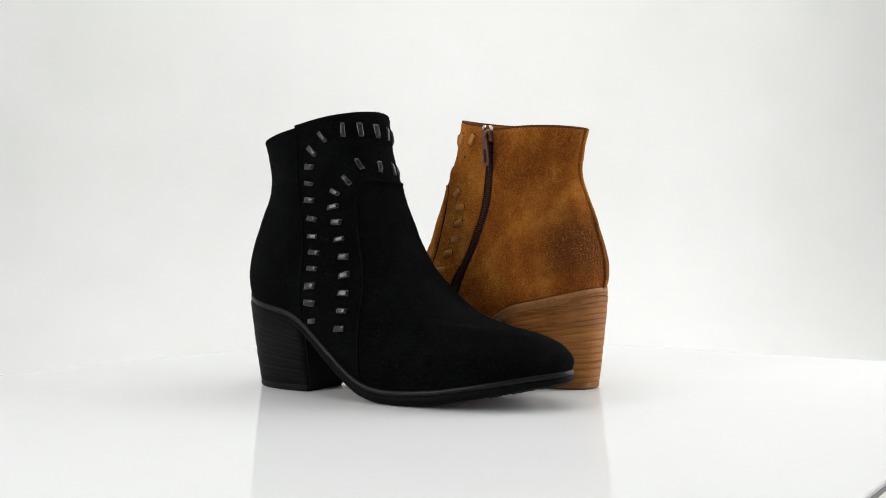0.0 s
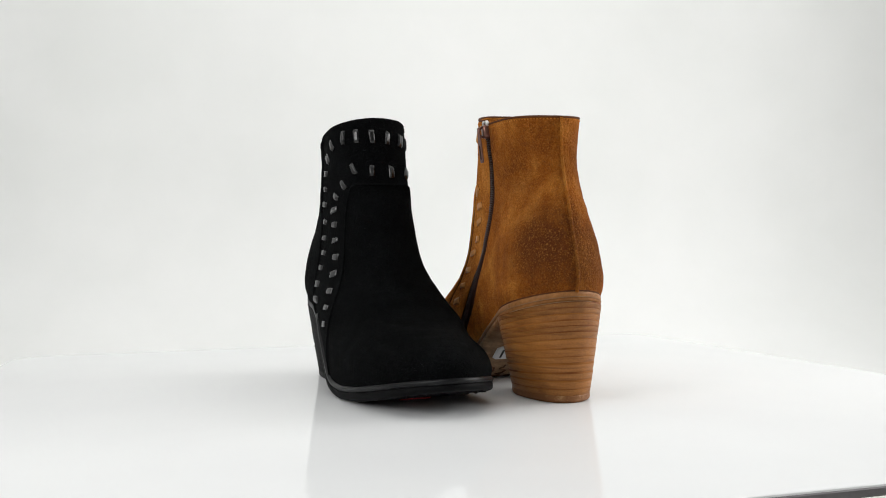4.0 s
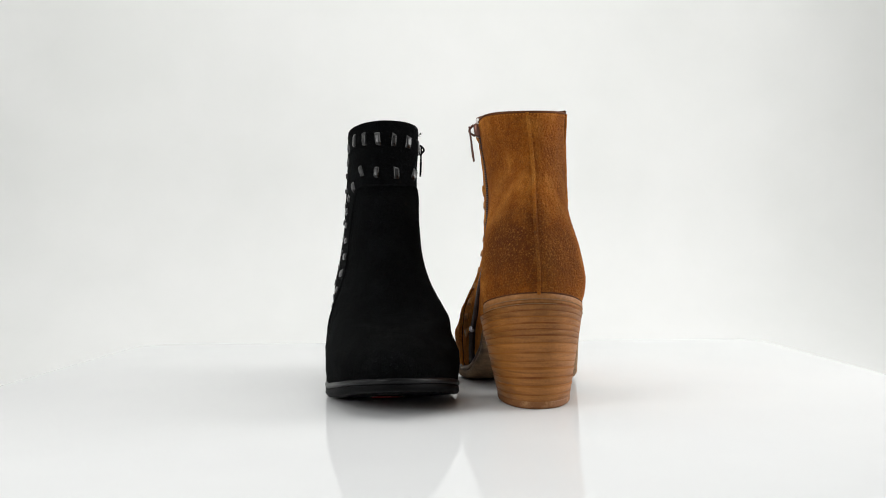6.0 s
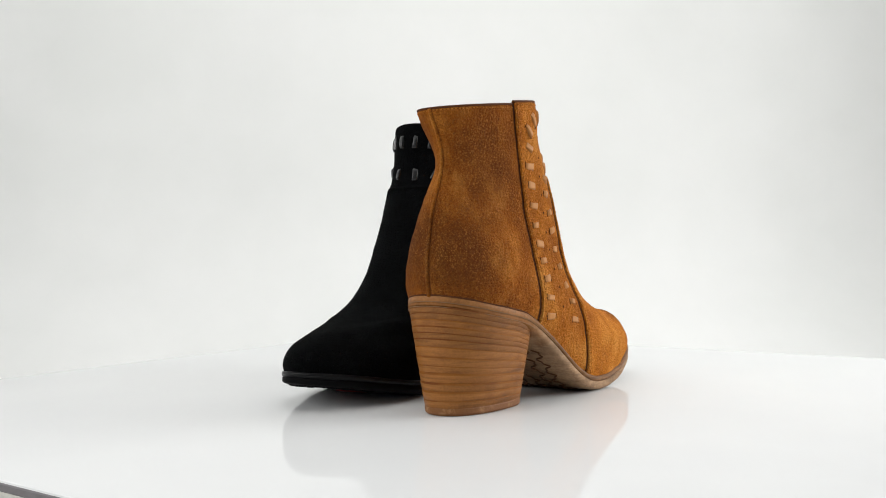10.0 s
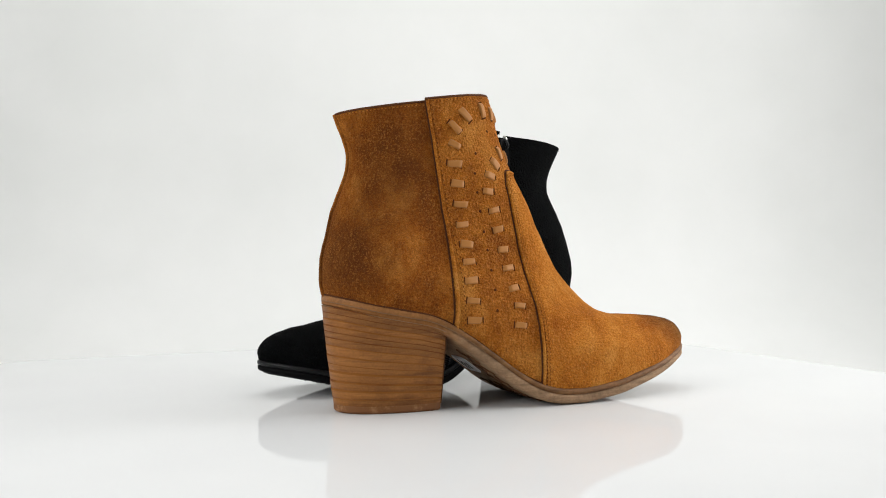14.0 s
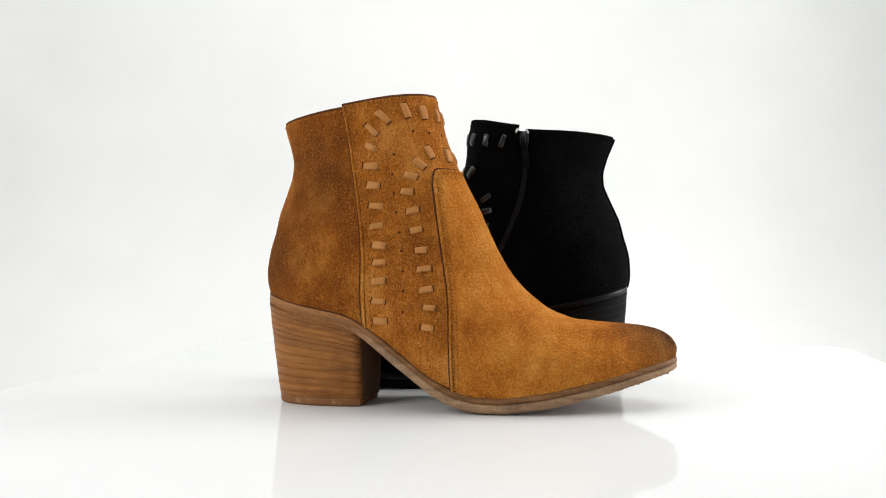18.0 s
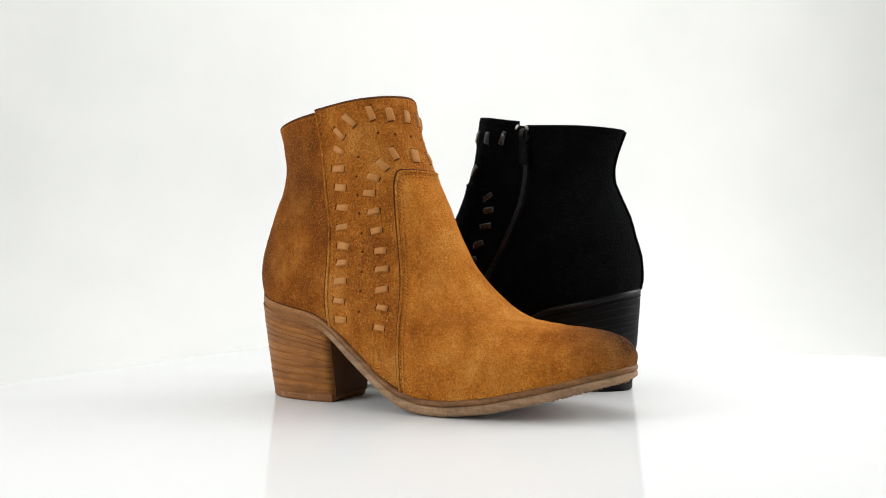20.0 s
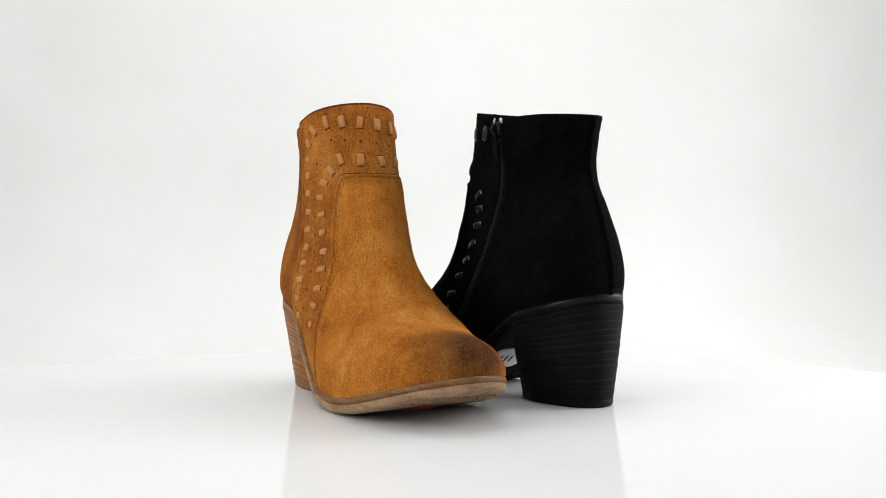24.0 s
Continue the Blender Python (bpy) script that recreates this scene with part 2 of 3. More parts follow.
# ---------------------------------------------------------------- the last: shape of the upper (mm; x to the toe, y to the inner side)
def cubic(table, t):
    """Smooth run through evenly spaced rows."""
    table = np.asarray(table, float)
    t = np.clip(np.asarray(t, float), 0, len(table) - 1)
    i = np.minimum(t.astype(int), len(table) - 2)
    f = (t - i)[..., None]
    p = [table[np.clip(i + k, 0, len(table) - 1)] for k in (-1, 0, 1, 2)]
    return 0.5 * (2 * p[1] + (p[2] - p[0]) * f + (2 * p[0] - 5 * p[1] + 4 * p[2] - p[3]) * f * f
                  + (3 * p[1] - p[0] - 3 * p[2] + p[3]) * f ** 3)


def smooth_line(xs, ys):
    """A smooth function through a few knots."""
    dense = np.linspace(xs[0], xs[-1], 240)
    vals = np.interp(dense, xs, ys)
    width = 9
    pad = np.concatenate([2 * vals[0] - vals[width:0:-1], vals, 2 * vals[-1] - vals[-2:-width - 2:-1]])
    vals = np.convolve(pad, np.hanning(2 * width + 1) / np.hanning(2 * width + 1).sum(), "valid")
    return lambda x: np.interp(x, dense, vals)


SPRING = {"drop": 0.0, "oval": 0.0}
feather_line = smooth_line([-8, 22, 56, 70, 85, 99, 113, 126, 141, 160, 188, 219, 243, 268],
                      [74.5, 67.0, 60.3, 53.8, 43.4, 33.0, 22.4, 14.6, 10.4, 9.8, 13.3, 20.5, 27, 33])


def toe_drop(x):
    """How much lower the toe sits on a boot with less toe spring."""
    return SPRING["drop"] * np.clip((np.asarray(x) - 158) / 106, 0, 1) ** 1.4


def feather(x):
    return feather_line(x) - toe_drop(x)


thick = smooth_line([-8, 60, 75, 90, 120, 150, 160, 200, 240, 268], [6, 7.6, 9.3, 10.6, 10.2, 9.7, 9.7, 9.6, 8.8, 8])
base_out = smooth_line([-8, 20, 45, 70, 100, 130, 165, 190, 215, 240, 268], [32, 33, 34, 34.5, 38, 41.5, 42, 40, 34.5, 27, 18.5])
base_in = smooth_line([-8, 20, 45, 70, 100, 130, 165, 190, 215, 240, 268], [33.5, 33.2, 30.5, 27, 28.5, 36, 44, 45.5, 42, 35, 26])

# the last in level steps from the sole to the rim: x and z of the instep line and of the heel line
INSTEP = [(263.5, 31.5), (264.5, 38.6), (258, 48.3), (243.5, 56), (223, 61.2), (201.6, 64.5), (181.5, 72.8), (162.5, 89), (148.5, 109.5), (136, 136),
    (124.3, 160), (117.6, 177.5), (114.3, 191), (110.5, 205)]
HEEL_LINE = [(-4.6, 73.3), (-6, 81), (-6.2, 91), (-4.6, 101), (-1.8, 112), (1.2, 123), (4.5, 134), (7.8, 145), (10.2, 154), (11, 162), (9.8, 170), (8,
    178), (6.3, 184.5), (4.8, 190.2)]
# how far a step follows the curve of the sole, and how far it has become leg
SAG = [1, 0.95, 0.86, 0.72, 0.56, 0.42, 0.3, 0.18, 0.08, 0.02, 0, 0, 0, 0]
LEG = [0, 0, 0, 0.1, 0.35, 0.55, 0.75, 0.9, 1, 1, 1, 1, 1, 1]
# half widths of the leg, outer and inner, and the swell at the heel counter
HALF = [(36, 36), (36, 36), (36, 36), (34.5, 34), (32.3, 32), (30.5, 29.5), (29.2, 27.5), (28.2, 26.2), (28.2, 25.2), (28.4, 25), (29.2, 26), (30,
    27.2), (30.8, 28), (31.4, 28.5)]
SWELL = [0, 2.5, 3, 2, 1, 0, 0, 0, 0, 0, 0, 0, 0, 0]
# length of the rounding in front and behind, and the lean to the inner side
ROUND = [(42, 44), (48, 45), (76, 46), (130, 47), (122, 48), (105, 50), (90, 52), (78, 54), (64, 55), (54, 55), (46, 55), (43, 55), (42, 55), (42,
    55)]
LEAN = [0, 0, 0, 0, 0, 0, 0, 0, 0.3, 1, 2, 3, 3.8, 4.3]
RINGS = np.column_stack([INSTEP, HEEL_LINE, SAG, LEG, HALF, SWELL, ROUND, LEAN])
TOP = len(RINGS) - 1


def upper(u, v):
    """Points of the upper: u round it (0 heel, 0.25 outer side, 0.5 toe), v from the sole to the rim."""
    u, v = np.broadcast_arrays(np.asarray(u, float), np.asarray(v, float))
    q = cubic(RINGS, v * TOP)
    xf, zf, xb, zb, sag, blend, co, ci, bulge, lf, lb, cy = np.moveaxis(q, -1, 0)
    oval = SPRING["oval"] * np.clip((v - 0.6) / 0.4, 0, 1)
    xf = xf - SPRING["oval"] * 6.5 * np.exp(-((v - 0.68) / 0.16) ** 2)
    xb, co, ci = xb - 5.0 * oval, co * (1 - 0.11 * oval), ci * (1 - 0.11 * oval)
    tilt = SPRING["oval"] * np.clip((v - 0.35) / 0.65, 0, 1)
    xb, xf, cy = xb + 4.0 * tilt, xf + 4.0 * tilt, cy - 2.0 * tilt
    s = (1 - np.cos(2 * np.pi * u)) / 2
    outer = np.sin(2 * np.pi * u) >= 0
    x = xb + (xf - xb) * s
    chord = 73.3 + (31.5 - 73.3) * (x + 4.6) / 268.1
    z = zb + (zf - zb) * s + sag * (feather_line(x) - chord) - toe_drop(x)
    wide = np.where(outer, base_out(x), base_in(x)) + bulge * (1 - 0.65 * np.clip((x - 60) / 60, 0, 1))
    wide = wide * (1 - blend) + np.where(outer, co, ci) * blend
    r = 1 - np.clip((x - xb) / lb, 0, 1)
    f = 1 - np.clip((xf - x) / (lf * np.where(outer, 1.0, 1 - (0.46 + 0.24 * SPRING["oval"] - 0.22 * np.clip((v - 0.78) / 0.15, 0, 1)) * np.clip(blend, 0, 1) ** 0.8)), 0, 1)
    y = wide * np.sqrt(np.maximum(1 - r * r, 0)) * np.sqrt(np.maximum(1 - f * f, 0))
    swell = 6.5 * np.exp(-((x - 162) / 36) ** 2 - ((z - 66) / 28) ** 2) * np.clip(y / 12, 0, 1)
    return np.stack([x, cy + np.where(outer, -y, y + swell), z], -1)


def upper_normal(u, v):
    e = 0.004
    du = upper(np.asarray(u) + e, v) - upper(np.asarray(u) - e, v)
    v2 = np.clip(np.asarray(v) + e, 0, 1)
    dv = upper(u, v2) - upper(u, np.clip(np.asarray(v) - e, 0, 1))
    n = np.cross(du, dv)
    n /= np.maximum(np.linalg.norm(n, axis=-1, keepdims=True), 1e-9)
    return n


def lumps(P, size, seed):
    """Soft unevenness of worn leather, as a number for each point."""
    flat = P.reshape(-1, 3) / size
    out = [noise.noise((x + seed, y, z)) for x, y, z in flat]
    return np.array(out).reshape(P.shape[:-1])


# soft dents of the worn leg: centre, depth, reach
DENTS = [(19, 25, 160, 4.8, 13), (42, -31, 128, 1.3, 8), (58, -32, 108, -1.0, 8), (30, -27, 166, 1.2, 9), (66, -30, 140, -0.9, 8), (46, 30, 96, 1.0, 9), (22, 30, 112, -0.9, 8), (30, 22, 182, -1.6, 14), (48, 28, 120, -1.2, 18), (14, -18, 150, 1.2, 14), (150, 30, 84, 1.5, 14), (118, -8, 150, 1.4, 14)]


def lifted(u, v, d, worn=1.0):
    """Points at a height over the upper, which is a little uneven."""
    P = upper(u, v)
    if worn:
        x, y, z = P[..., 0], P[..., 1], P[..., 2]
        for cx, cy, cz, deep, wide in DENTS:
            d = d - deep * np.exp(-((x - cx) ** 2 + (y - cy) ** 2 + (z - cz) ** 2) / (2 * wide ** 2))
        d = d + worn * 1.0 * lumps(P, 48.0, 3.0) * np.clip((z - 70) / 60, 0, 1)
        d = d + worn * (0.70 * lumps(P, 24.0, 7.0) + 0.32 * lumps(P, 9.0, 2.0) + 0.16 * lumps(P, 4.5, 5.0))
    return P + upper_normal(u, v) * np.asarray(d, float)[..., None]


UG, VG = np.meshgrid(np.linspace(0, 1, 401), np.linspace(0, 1, 261))
PG = upper(UG, VG)


def find(x, z, inner=False):
    """u and v of the place that shows at x, z from that side."""
    ok = (UG > 0.5) if inner else (UG <= 0.5)
    d = (PG[..., 0] - x) ** 2 + (PG[..., 2] - z) ** 2 + np.where(ok, 0, 1e6)
    i = np.unravel_index(np.argmin(d), d.shape)
    return UG[i], VG[i]


def seam(zs, xs, inner=False):
    """u as a function of v along a line that is drawn on the side by its height and place."""
    us = np.linspace(0.5, 1.0, 1201) if inner else np.linspace(0.0, 0.5, 1201)
    vs = np.linspace(0, 1, 121)
    zs, xs = np.asarray(zs, float), np.asarray(xs, float)
    o = np.argsort(zs)
    line = lambda z: np.interp(z, zs[o], xs[o])
    got = []
    for v in vs:
        p = upper(us, np.full_like(us, v))
        d = p[:, 0] - line(p[:, 2])
        got.append(us[np.argmin(np.abs(d))])
    got = np.array(got)
    k = np.ones(7) / 7
    got = np.convolve(np.concatenate([[got[0]] * 3, got, [got[-1]] * 3]), k, "valid")
    return lambda v: np.interp(v, vs, got)


SEAM_BACK = seam([60, 73.6, 95.6, 118.4, 144.3, 172.6, 196.7], [70, 69.4, 68.7, 66.7, 63.1, 59.5, 55.1])
VAMP_OUT = seam([8, 20, 40, 64, 80, 103.5, 125, 148, 170], [129, 128.5, 128, 126.5, 124, 119.6, 116.3, 113.3, 110])
VAMP_IN = seam([8, 25, 45, 65, 93.5, 115, 135, 150, 170], [152, 149, 145, 141, 132, 125, 119.5, 116, 112], True)
ZIP = seam([12, 40, 55, 70, 87, 105.4, 138, 159, 186], [134, 123, 114.5, 108, 101.5, 91.5, 79.5, 74.5, 71.5], True)


def patch(name, U, V, lift, depth, material, edge, soft_edge=0.35):
    """A piece of leather with thickness on the upper; its cut edge has a colour of its own."""
    n, m = U.shape
    d = np.full((n, m), float(lift))
    for sl in ((0, slice(None)), (-1, slice(None)), (slice(None), 0), (slice(None), -1)):
        d[sl] = d[sl] - soft_edge
    P, Q = lifted(U, V, d), lifted(U, V, d * 0 + lift - depth)
    verts = np.concatenate([P.reshape(-1, 3), Q.reshape(-1, 3)]) * 0.001
    faces = grid_faces(n, m) + grid_faces(n, m, n * m, flip=True)
    first = len(faces)
    ring = [(0, j) for j in range(m)] + [(i, m - 1) for i in range(1, n)] + [(n - 1, j) for j in range(m - 2, -1, -1)] + [(i, 0) for i in range(n - 2, 0, -1)]
    for (a, b), (c, e) in zip(ring, ring[1:] + ring[:1]):
        p, q = a * m + b, c * m + e
        faces.append((q, p, p + n * m, q + n * m))
    me = mesh_of(name, verts, faces, material)
    me.materials.append(edge)
    me.polygons.foreach_set("material_index", [0] * first + [1] * (len(faces) - first))
    me.polygons.foreach_set("use_smooth", [True] * first + [False] * (len(faces) - first))
    return fixed_normals(me)


def tube(name, P, radius, material, closed=False, sides=7, flat=1.0, normals=None):
    """A round cord along points."""
    P = np.asarray(P, float)
    n = len(P)
    t = np.gradient(P, axis=0) if not closed else np.roll(P, -1, 0) - np.roll(P, 1, 0)
    t /= np.linalg.norm(t, axis=1, keepdims=True)
    a = normals if normals is not None else np.cross(t, [0.3, 0.1, 1.0])
    a = a - t * (a * t).sum(1, keepdims=True)
    a /= np.linalg.norm(a, axis=1, keepdims=True)
    b = np.cross(t, a)
    ang = np.arange(sides) / sides * 2 * np.pi
    ring = P[:, None] + radius * (np.cos(ang)[None, :, None] * a[:, None] * flat + np.sin(ang)[None, :, None] * b[:, None])
    verts = ring.reshape(-1, 3) * 0.001
    faces = grid_faces(n, sides, wrap=True)
    if closed:
        faces += [((n - 1) * sides + j, (n - 1) * sides + (j + 1) % sides, (j + 1) % sides, j) for j in range(sides)]
    else:
        faces += [tuple(range(sides))[::-1], tuple((n - 1) * sides + j for j in range(sides))]
    return fixed_normals(mesh_of(name, verts, faces, material))


def walk_line(P, N, step, first=0.0):
    """Even steps along a line: place, way and normal at each."""
    seg = np.linalg.norm(np.diff(P, axis=0), axis=1)
    s = np.concatenate([[0], np.cumsum(seg)])
    at = np.arange(first, s[-1], step)
    p = np.stack([np.interp(at, s, P[:, k]) for k in range(3)], 1)
    q = np.stack([np.interp(at + 0.5, s, P[:, k]) for k in range(3)], 1) - np.stack([np.interp(at - 0.5, s, P[:, k]) for k in range(3)], 1)
    nn = np.stack([np.interp(at, s, N[:, k]) for k in range(3)], 1)
    q /= np.maximum(np.linalg.norm(q, axis=1, keepdims=True), 1e-9)
    return p, q, nn / np.linalg.norm(nn, axis=1, keepdims=True)


def little_boxes(name, spots, size, material):
    """Many small bevelled blocks in one mesh; spots: place, way, normal."""
    lx, ly, lz = (k / 2 for k in size)
    verts, faces = [], []
    for p, t, n in zip(*spots):
        b = np.cross(n, t)
        k = len(verts)
        for sx, sy, sz, f in ((-1, -1, -1, 1), (1, -1, -1, 1), (1, 1, -1, 1), (-1, 1, -1, 1), (-1, -1, 1, .7), (1, -1, 1, .7), (1, 1, 1, .7), (-1, 1, 1, .7)):
            verts.append((p + t * sx * lx * f + b * sy * ly * f + n * sz * lz) * 0.001)
        faces += [(k + a, k + b_, k + c, k + d) for a, b_, c, d in ((4, 5, 6, 7), (0, 1, 5, 4), (1, 2, 6, 5), (2, 3, 7, 6), (3, 0, 4, 7))]
    return mesh_of(name, verts, faces, material, False)


def frame_at(p, way, normal):
    """Pose of a small piece: x along the way, z along the normal."""
    z = Vector(normal).normalized()
    x = (Vector(way) - z * Vector(way).dot(z)).normalized()
    y = z.cross(x)
    m = Matrix((x, y, z)).transposed().to_4x4()
    m.translation = Vector(p) * 0.001
    return m


def strip_mesh(name, material, length=10.2, width=4.1, high=1.25):
    """A short leather strip that rises out of one slit and dives into the next."""
    n, m = 9, 5
    verts = []
    for i in range(n):
        l = i / (n - 1) * 2 - 1
        for j in range(m):
            w = j / (m - 1) * 2 - 1
            z = high * (1 - l ** 6) - 0.12 * (abs(w) > 0.9) - 0.12 * l * l + 0.16 * math.sin(2.2 * l) - 0.40
            verts.append((l * length / 2 + 0.35 * w * l * l, w * width / 2 * (1 - 0.12 * l), z))
    for i in range(n):
        l = i / (n - 1) * 2 - 1
        for j in (0, m - 1):
            verts.append((l * length / 2, (-1 if j == 0 else 1) * width / 2, -1.2))
    faces = grid_faces(n, m, flip=True)
    k = n * m
    for i in range(n - 1):
        faces.append((i * m, (i + 1) * m, k + 2 * (i + 1), k + 2 * i))
        faces.append(((i + 1) * m + m - 1, i * m + m - 1, k + 2 * i + 1, k + 2 * (i + 1) + 1))
    return fixed_normals(mesh_of(name, np.array(verts) * 0.001, faces, material))


def pad_mesh(name, material, a, b, high, sides=16, square=2.0):
    """A low pad with a rounded outline."""
    verts = [(0, 0, high)]
    for f, z in ((0.75, high), (1.0, high * 0.4), (1.0, -0.8)):
        for k in range(sides):
            w = 2 * math.pi * k / sides
            c, s = math.cos(w), math.sin(w)
            r = (abs(c) ** square + abs(s) ** square) ** (-1 / square)
            verts.append((a * f * r * c, b * f * r * s, z))
    faces = [(0, 1 + k, 1 + (k + 1) % sides) for k in range(sides)] + grid_faces(3, sides, 1, wrap=True, flip=True)
    return fixed_normals(mesh_of(name, np.array(verts) * 0.001, faces, material))


# ---------------------------------------------------------------- the place
def backdrop():
    """White cloth that sweeps from the table up behind, with soft hanging folds."""
    ny, nx = 60, 80
    verts = []
    for i in range(ny):
        s = i / (ny - 1)
        run = 1.35 + s * 2.25
        if run < 1.75:
            y, z = -0.95 + run, -0.14
        elif run < 1.75 + 0.6:
            a = (run - 1.75) / 0.6 * math.pi / 2
            y, z = 0.80 + 0.38 * math.sin(a), -0.14 + 0.38 * (1 - math.cos(a))
        else:
            y, z = 1.18, 0.24 + (run - 2.35)
        for j in range(nx):
            x = (j / (nx - 1) - 0.5) * 3.0
            fold = max(0.0, min(1.0, (run - 1.9) / 0.8))
            f = 0.012 * math.sin(x * 5.1 + z * 2.2 + 1.0) + 0.007 * math.sin(x * 12.7 - z * 3.1) + 0.02 * noise.noise((x * 1.6, z * 0.9, 3.1))
            verts.append((x, y - f * fold, z))
    ob = new("backdrop", fixed_normals(mesh_of("backdrop", verts, grid_faces(ny, nx), CLOTH)))
    tagged(ob, "seamless white studio cloth sweeping up behind the turntable", "backdrop", kind="structure")


def slab(name, x0, x1, y0, y1, z0, z1, material, label, category):
    bm = bmesh.new()
    bmesh.ops.create_cube(bm, size=1, matrix=Matrix.LocRotScale(((x0 + x1) / 2, (y0 + y1) / 2, (z0 + z1) / 2), None, (x1 - x0, y1 - y0, z1 - z0)))
    bmesh.ops.bevel(bm, geom=bm.edges[:], offset=0.01, segments=2, affect="EDGES")
    me = bpy.data.meshes.new(name)
    bm.to_mesh(me)
    bm.free()
    me.materials.append(material)
    return tagged(new(name, me), label, category, kind="structure")


def room():
    # unseen shell added round the set to bounce the softboxes' light
    slab("wall_left", -1.60, -1.52, -1.9, 1.4, -0.2, 2.1, CLOTH, "unseen white side wall added to bounce light", "wall")
    slab("wall_right", 1.52, 1.60, -1.9, 1.4, -0.2, 2.1, CLOTH, "unseen white side wall added to bounce light", "wall")
    slab("wall_front", -1.52, 1.52, -1.98, -1.9, -0.2, 2.1, GREY, "unseen pale grey wall added behind the camera to bounce light", "wall")
    slab("wall_back", -1.52, 1.52, 1.32, 1.4, -0.2, 2.1, CLOTH, "unseen white wall added behind the backdrop", "wall")
    slab("ceiling", -1.6, 1.6, -1.98, 1.4, 2.1, 2.18, CLOTH, "unseen white ceiling added to bounce light", "ceiling")
    slab("floor", -1.6, 1.6, -1.98, 1.4, -0.28, -0.2, CLOTH, "unseen white floor added to bounce light", "floor")


def bench():
    """The grey table that carries the turntable and the foot of the cloth."""
    slab("benchtop", -1.45, 1.45, -0.95, 0.85, -0.172, -0.144, BENCH, "plain grey-beige tabletop under the turntable", "table")


def turntable():
    """Thin square white board with rounded corners, its edge greyed for shade, on a round foot."""
    table = thing("turntable", "glossy white square turntable board with rounded corners", "turntable")
    rad = 0.035
    outline = []
    for k in range(4):
        for i in range(13):
            a = k * math.pi / 2 + i / 12 * math.pi / 2
            cx = 0.357 - rad if k in (0, 3) else rad - 0.327
            cy = 0.346 - rad if k in (0, 1) else rad - 0.357
            outline.append((cx + rad * math.cos(a), cy + rad * math.sin(a)))
    turn = Matrix.Rotation(radians(38.5), 2)
    n = len(outline)

    def rings(rows):
        verts = []
        for f, z in rows:
            for x, y in outline:
                r = math.hypot(x, y)
                verts.append((*(turn @ Vector((x * (1 + f / r), y * (1 + f / r)))), z))
        faces = grid_faces(len(rows), n, wrap=True) + [tuple(range(n)), tuple(range((len(rows) - 1) * n, len(rows) * n))[::-1]]
        return verts, faces

    part("board", fixed_normals(mesh_of("board", *rings(((-0.0022, 0.0), (-0.0012, -0.0003), (-0.0008, -0.0010))), WHITE, False)), table)
    part("rim", fixed_normals(mesh_of("rim", *rings(((-0.0008, -0.0010), (0.0, -0.0016), (0.0, -0.0042), (-0.0008, -0.0050))), RIM, False)), table, "thin edge of the board, coloured grey for its shade")
    rows = [(0.10, -0.005), (0.10, -0.03), (0.13, -0.04), (0.20, -0.125), (0.205, -0.139)]
    verts = [(r * math.cos(a), r * math.sin(a), z) for r, z in rows for a in [k / 48 * 2 * math.pi for k in range(48)]]
    faces = grid_faces(5, 48, wrap=True) + [tuple(range(48)), tuple(range(4 * 48, 5 * 48))[::-1]]
    part("foot", fixed_normals(mesh_of("foot", verts, faces, CLOTH)), table)
    return table


# ---------------------------------------------------------------- the boots
def sole_ring(u, out, inset=0.0):
    """The outline of the sole, outside the lower edge of the upper."""
    p = upper(u, np.zeros_like(u))[:, :2]
    t = np.roll(p, -1, 0) - np.roll(p, 1, 0)
    nrm = np.stack([t[:, 1], -t[:, 0]], 1)
    nrm /= np.maximum(np.linalg.norm(nrm, axis=1, keepdims=True), 1e-9)
    if ((p - p.mean(0)) * nrm).sum() < 0:
        nrm = -nrm
    share = np.clip((p[:, :1] - 45) / 40, 0.0, 1)
    return p + nrm * (out if out < 0 else out * (0.28 + 0.72 * share))


def sole_layer(name, rows, material, m=160):
    """A layer of the sole; rows: outward reach and a function for the height at x."""
    u = (np.arange(m) + 0.5) / m
    verts = []
    for out, height in rows:
        p = sole_ring(u, out)
        verts += [(x, y, float(height(x))) for x, y in p]
    k = len(rows)
    faces = grid_faces(k, m, wrap=True)
    for base in (0, (k - 1) * m):
        faces += [(base + j, base + j + 1, base + m - 2 - j, base + m - 1 - j) for j in range(m // 2 - 1)]
    return fixed_normals(mesh_of(name, np.array(verts) * 0.001, faces, material))


def heel_outline(f, m=44):
    """Outline of the heel at the share f of its height: round behind, flat in front."""
    xb, xf = 1.5 - 6.5 * f - 2.0 * f * (1 - f), 65.5 + 0.8 * f
    wo, wi = 26.0 + 8.8 * f, 22.5 + 11.3 * f
    pts = []
    for k in range(m):
        a = math.pi * (k / (m - 1)) - math.pi / 2
        c, s = math.cos(a), math.sin(a)
        x = xb + (xf - xb) * 0.74 * (1 - abs(c) ** 0.92)
        w = wo if s < 0 else wi
        pts.append((x, w * math.copysign(abs(s) ** 0.92, s)))
    taper = 0.97
    front = [(xf - 9, wi * 0.92), (xf - 2.0, wi * 0.84 - 0.6), (xf, wi * 0.84 - 4.0), (xf - 1.2, 0.0), (xf, -wo * taper + 4.5), (xf - 1.2, -wo * taper + 1.0), (xf - 5, -wo * taper)]
    return pts + front


def heel_top(x):
    return float(feather(x) - 6.0)


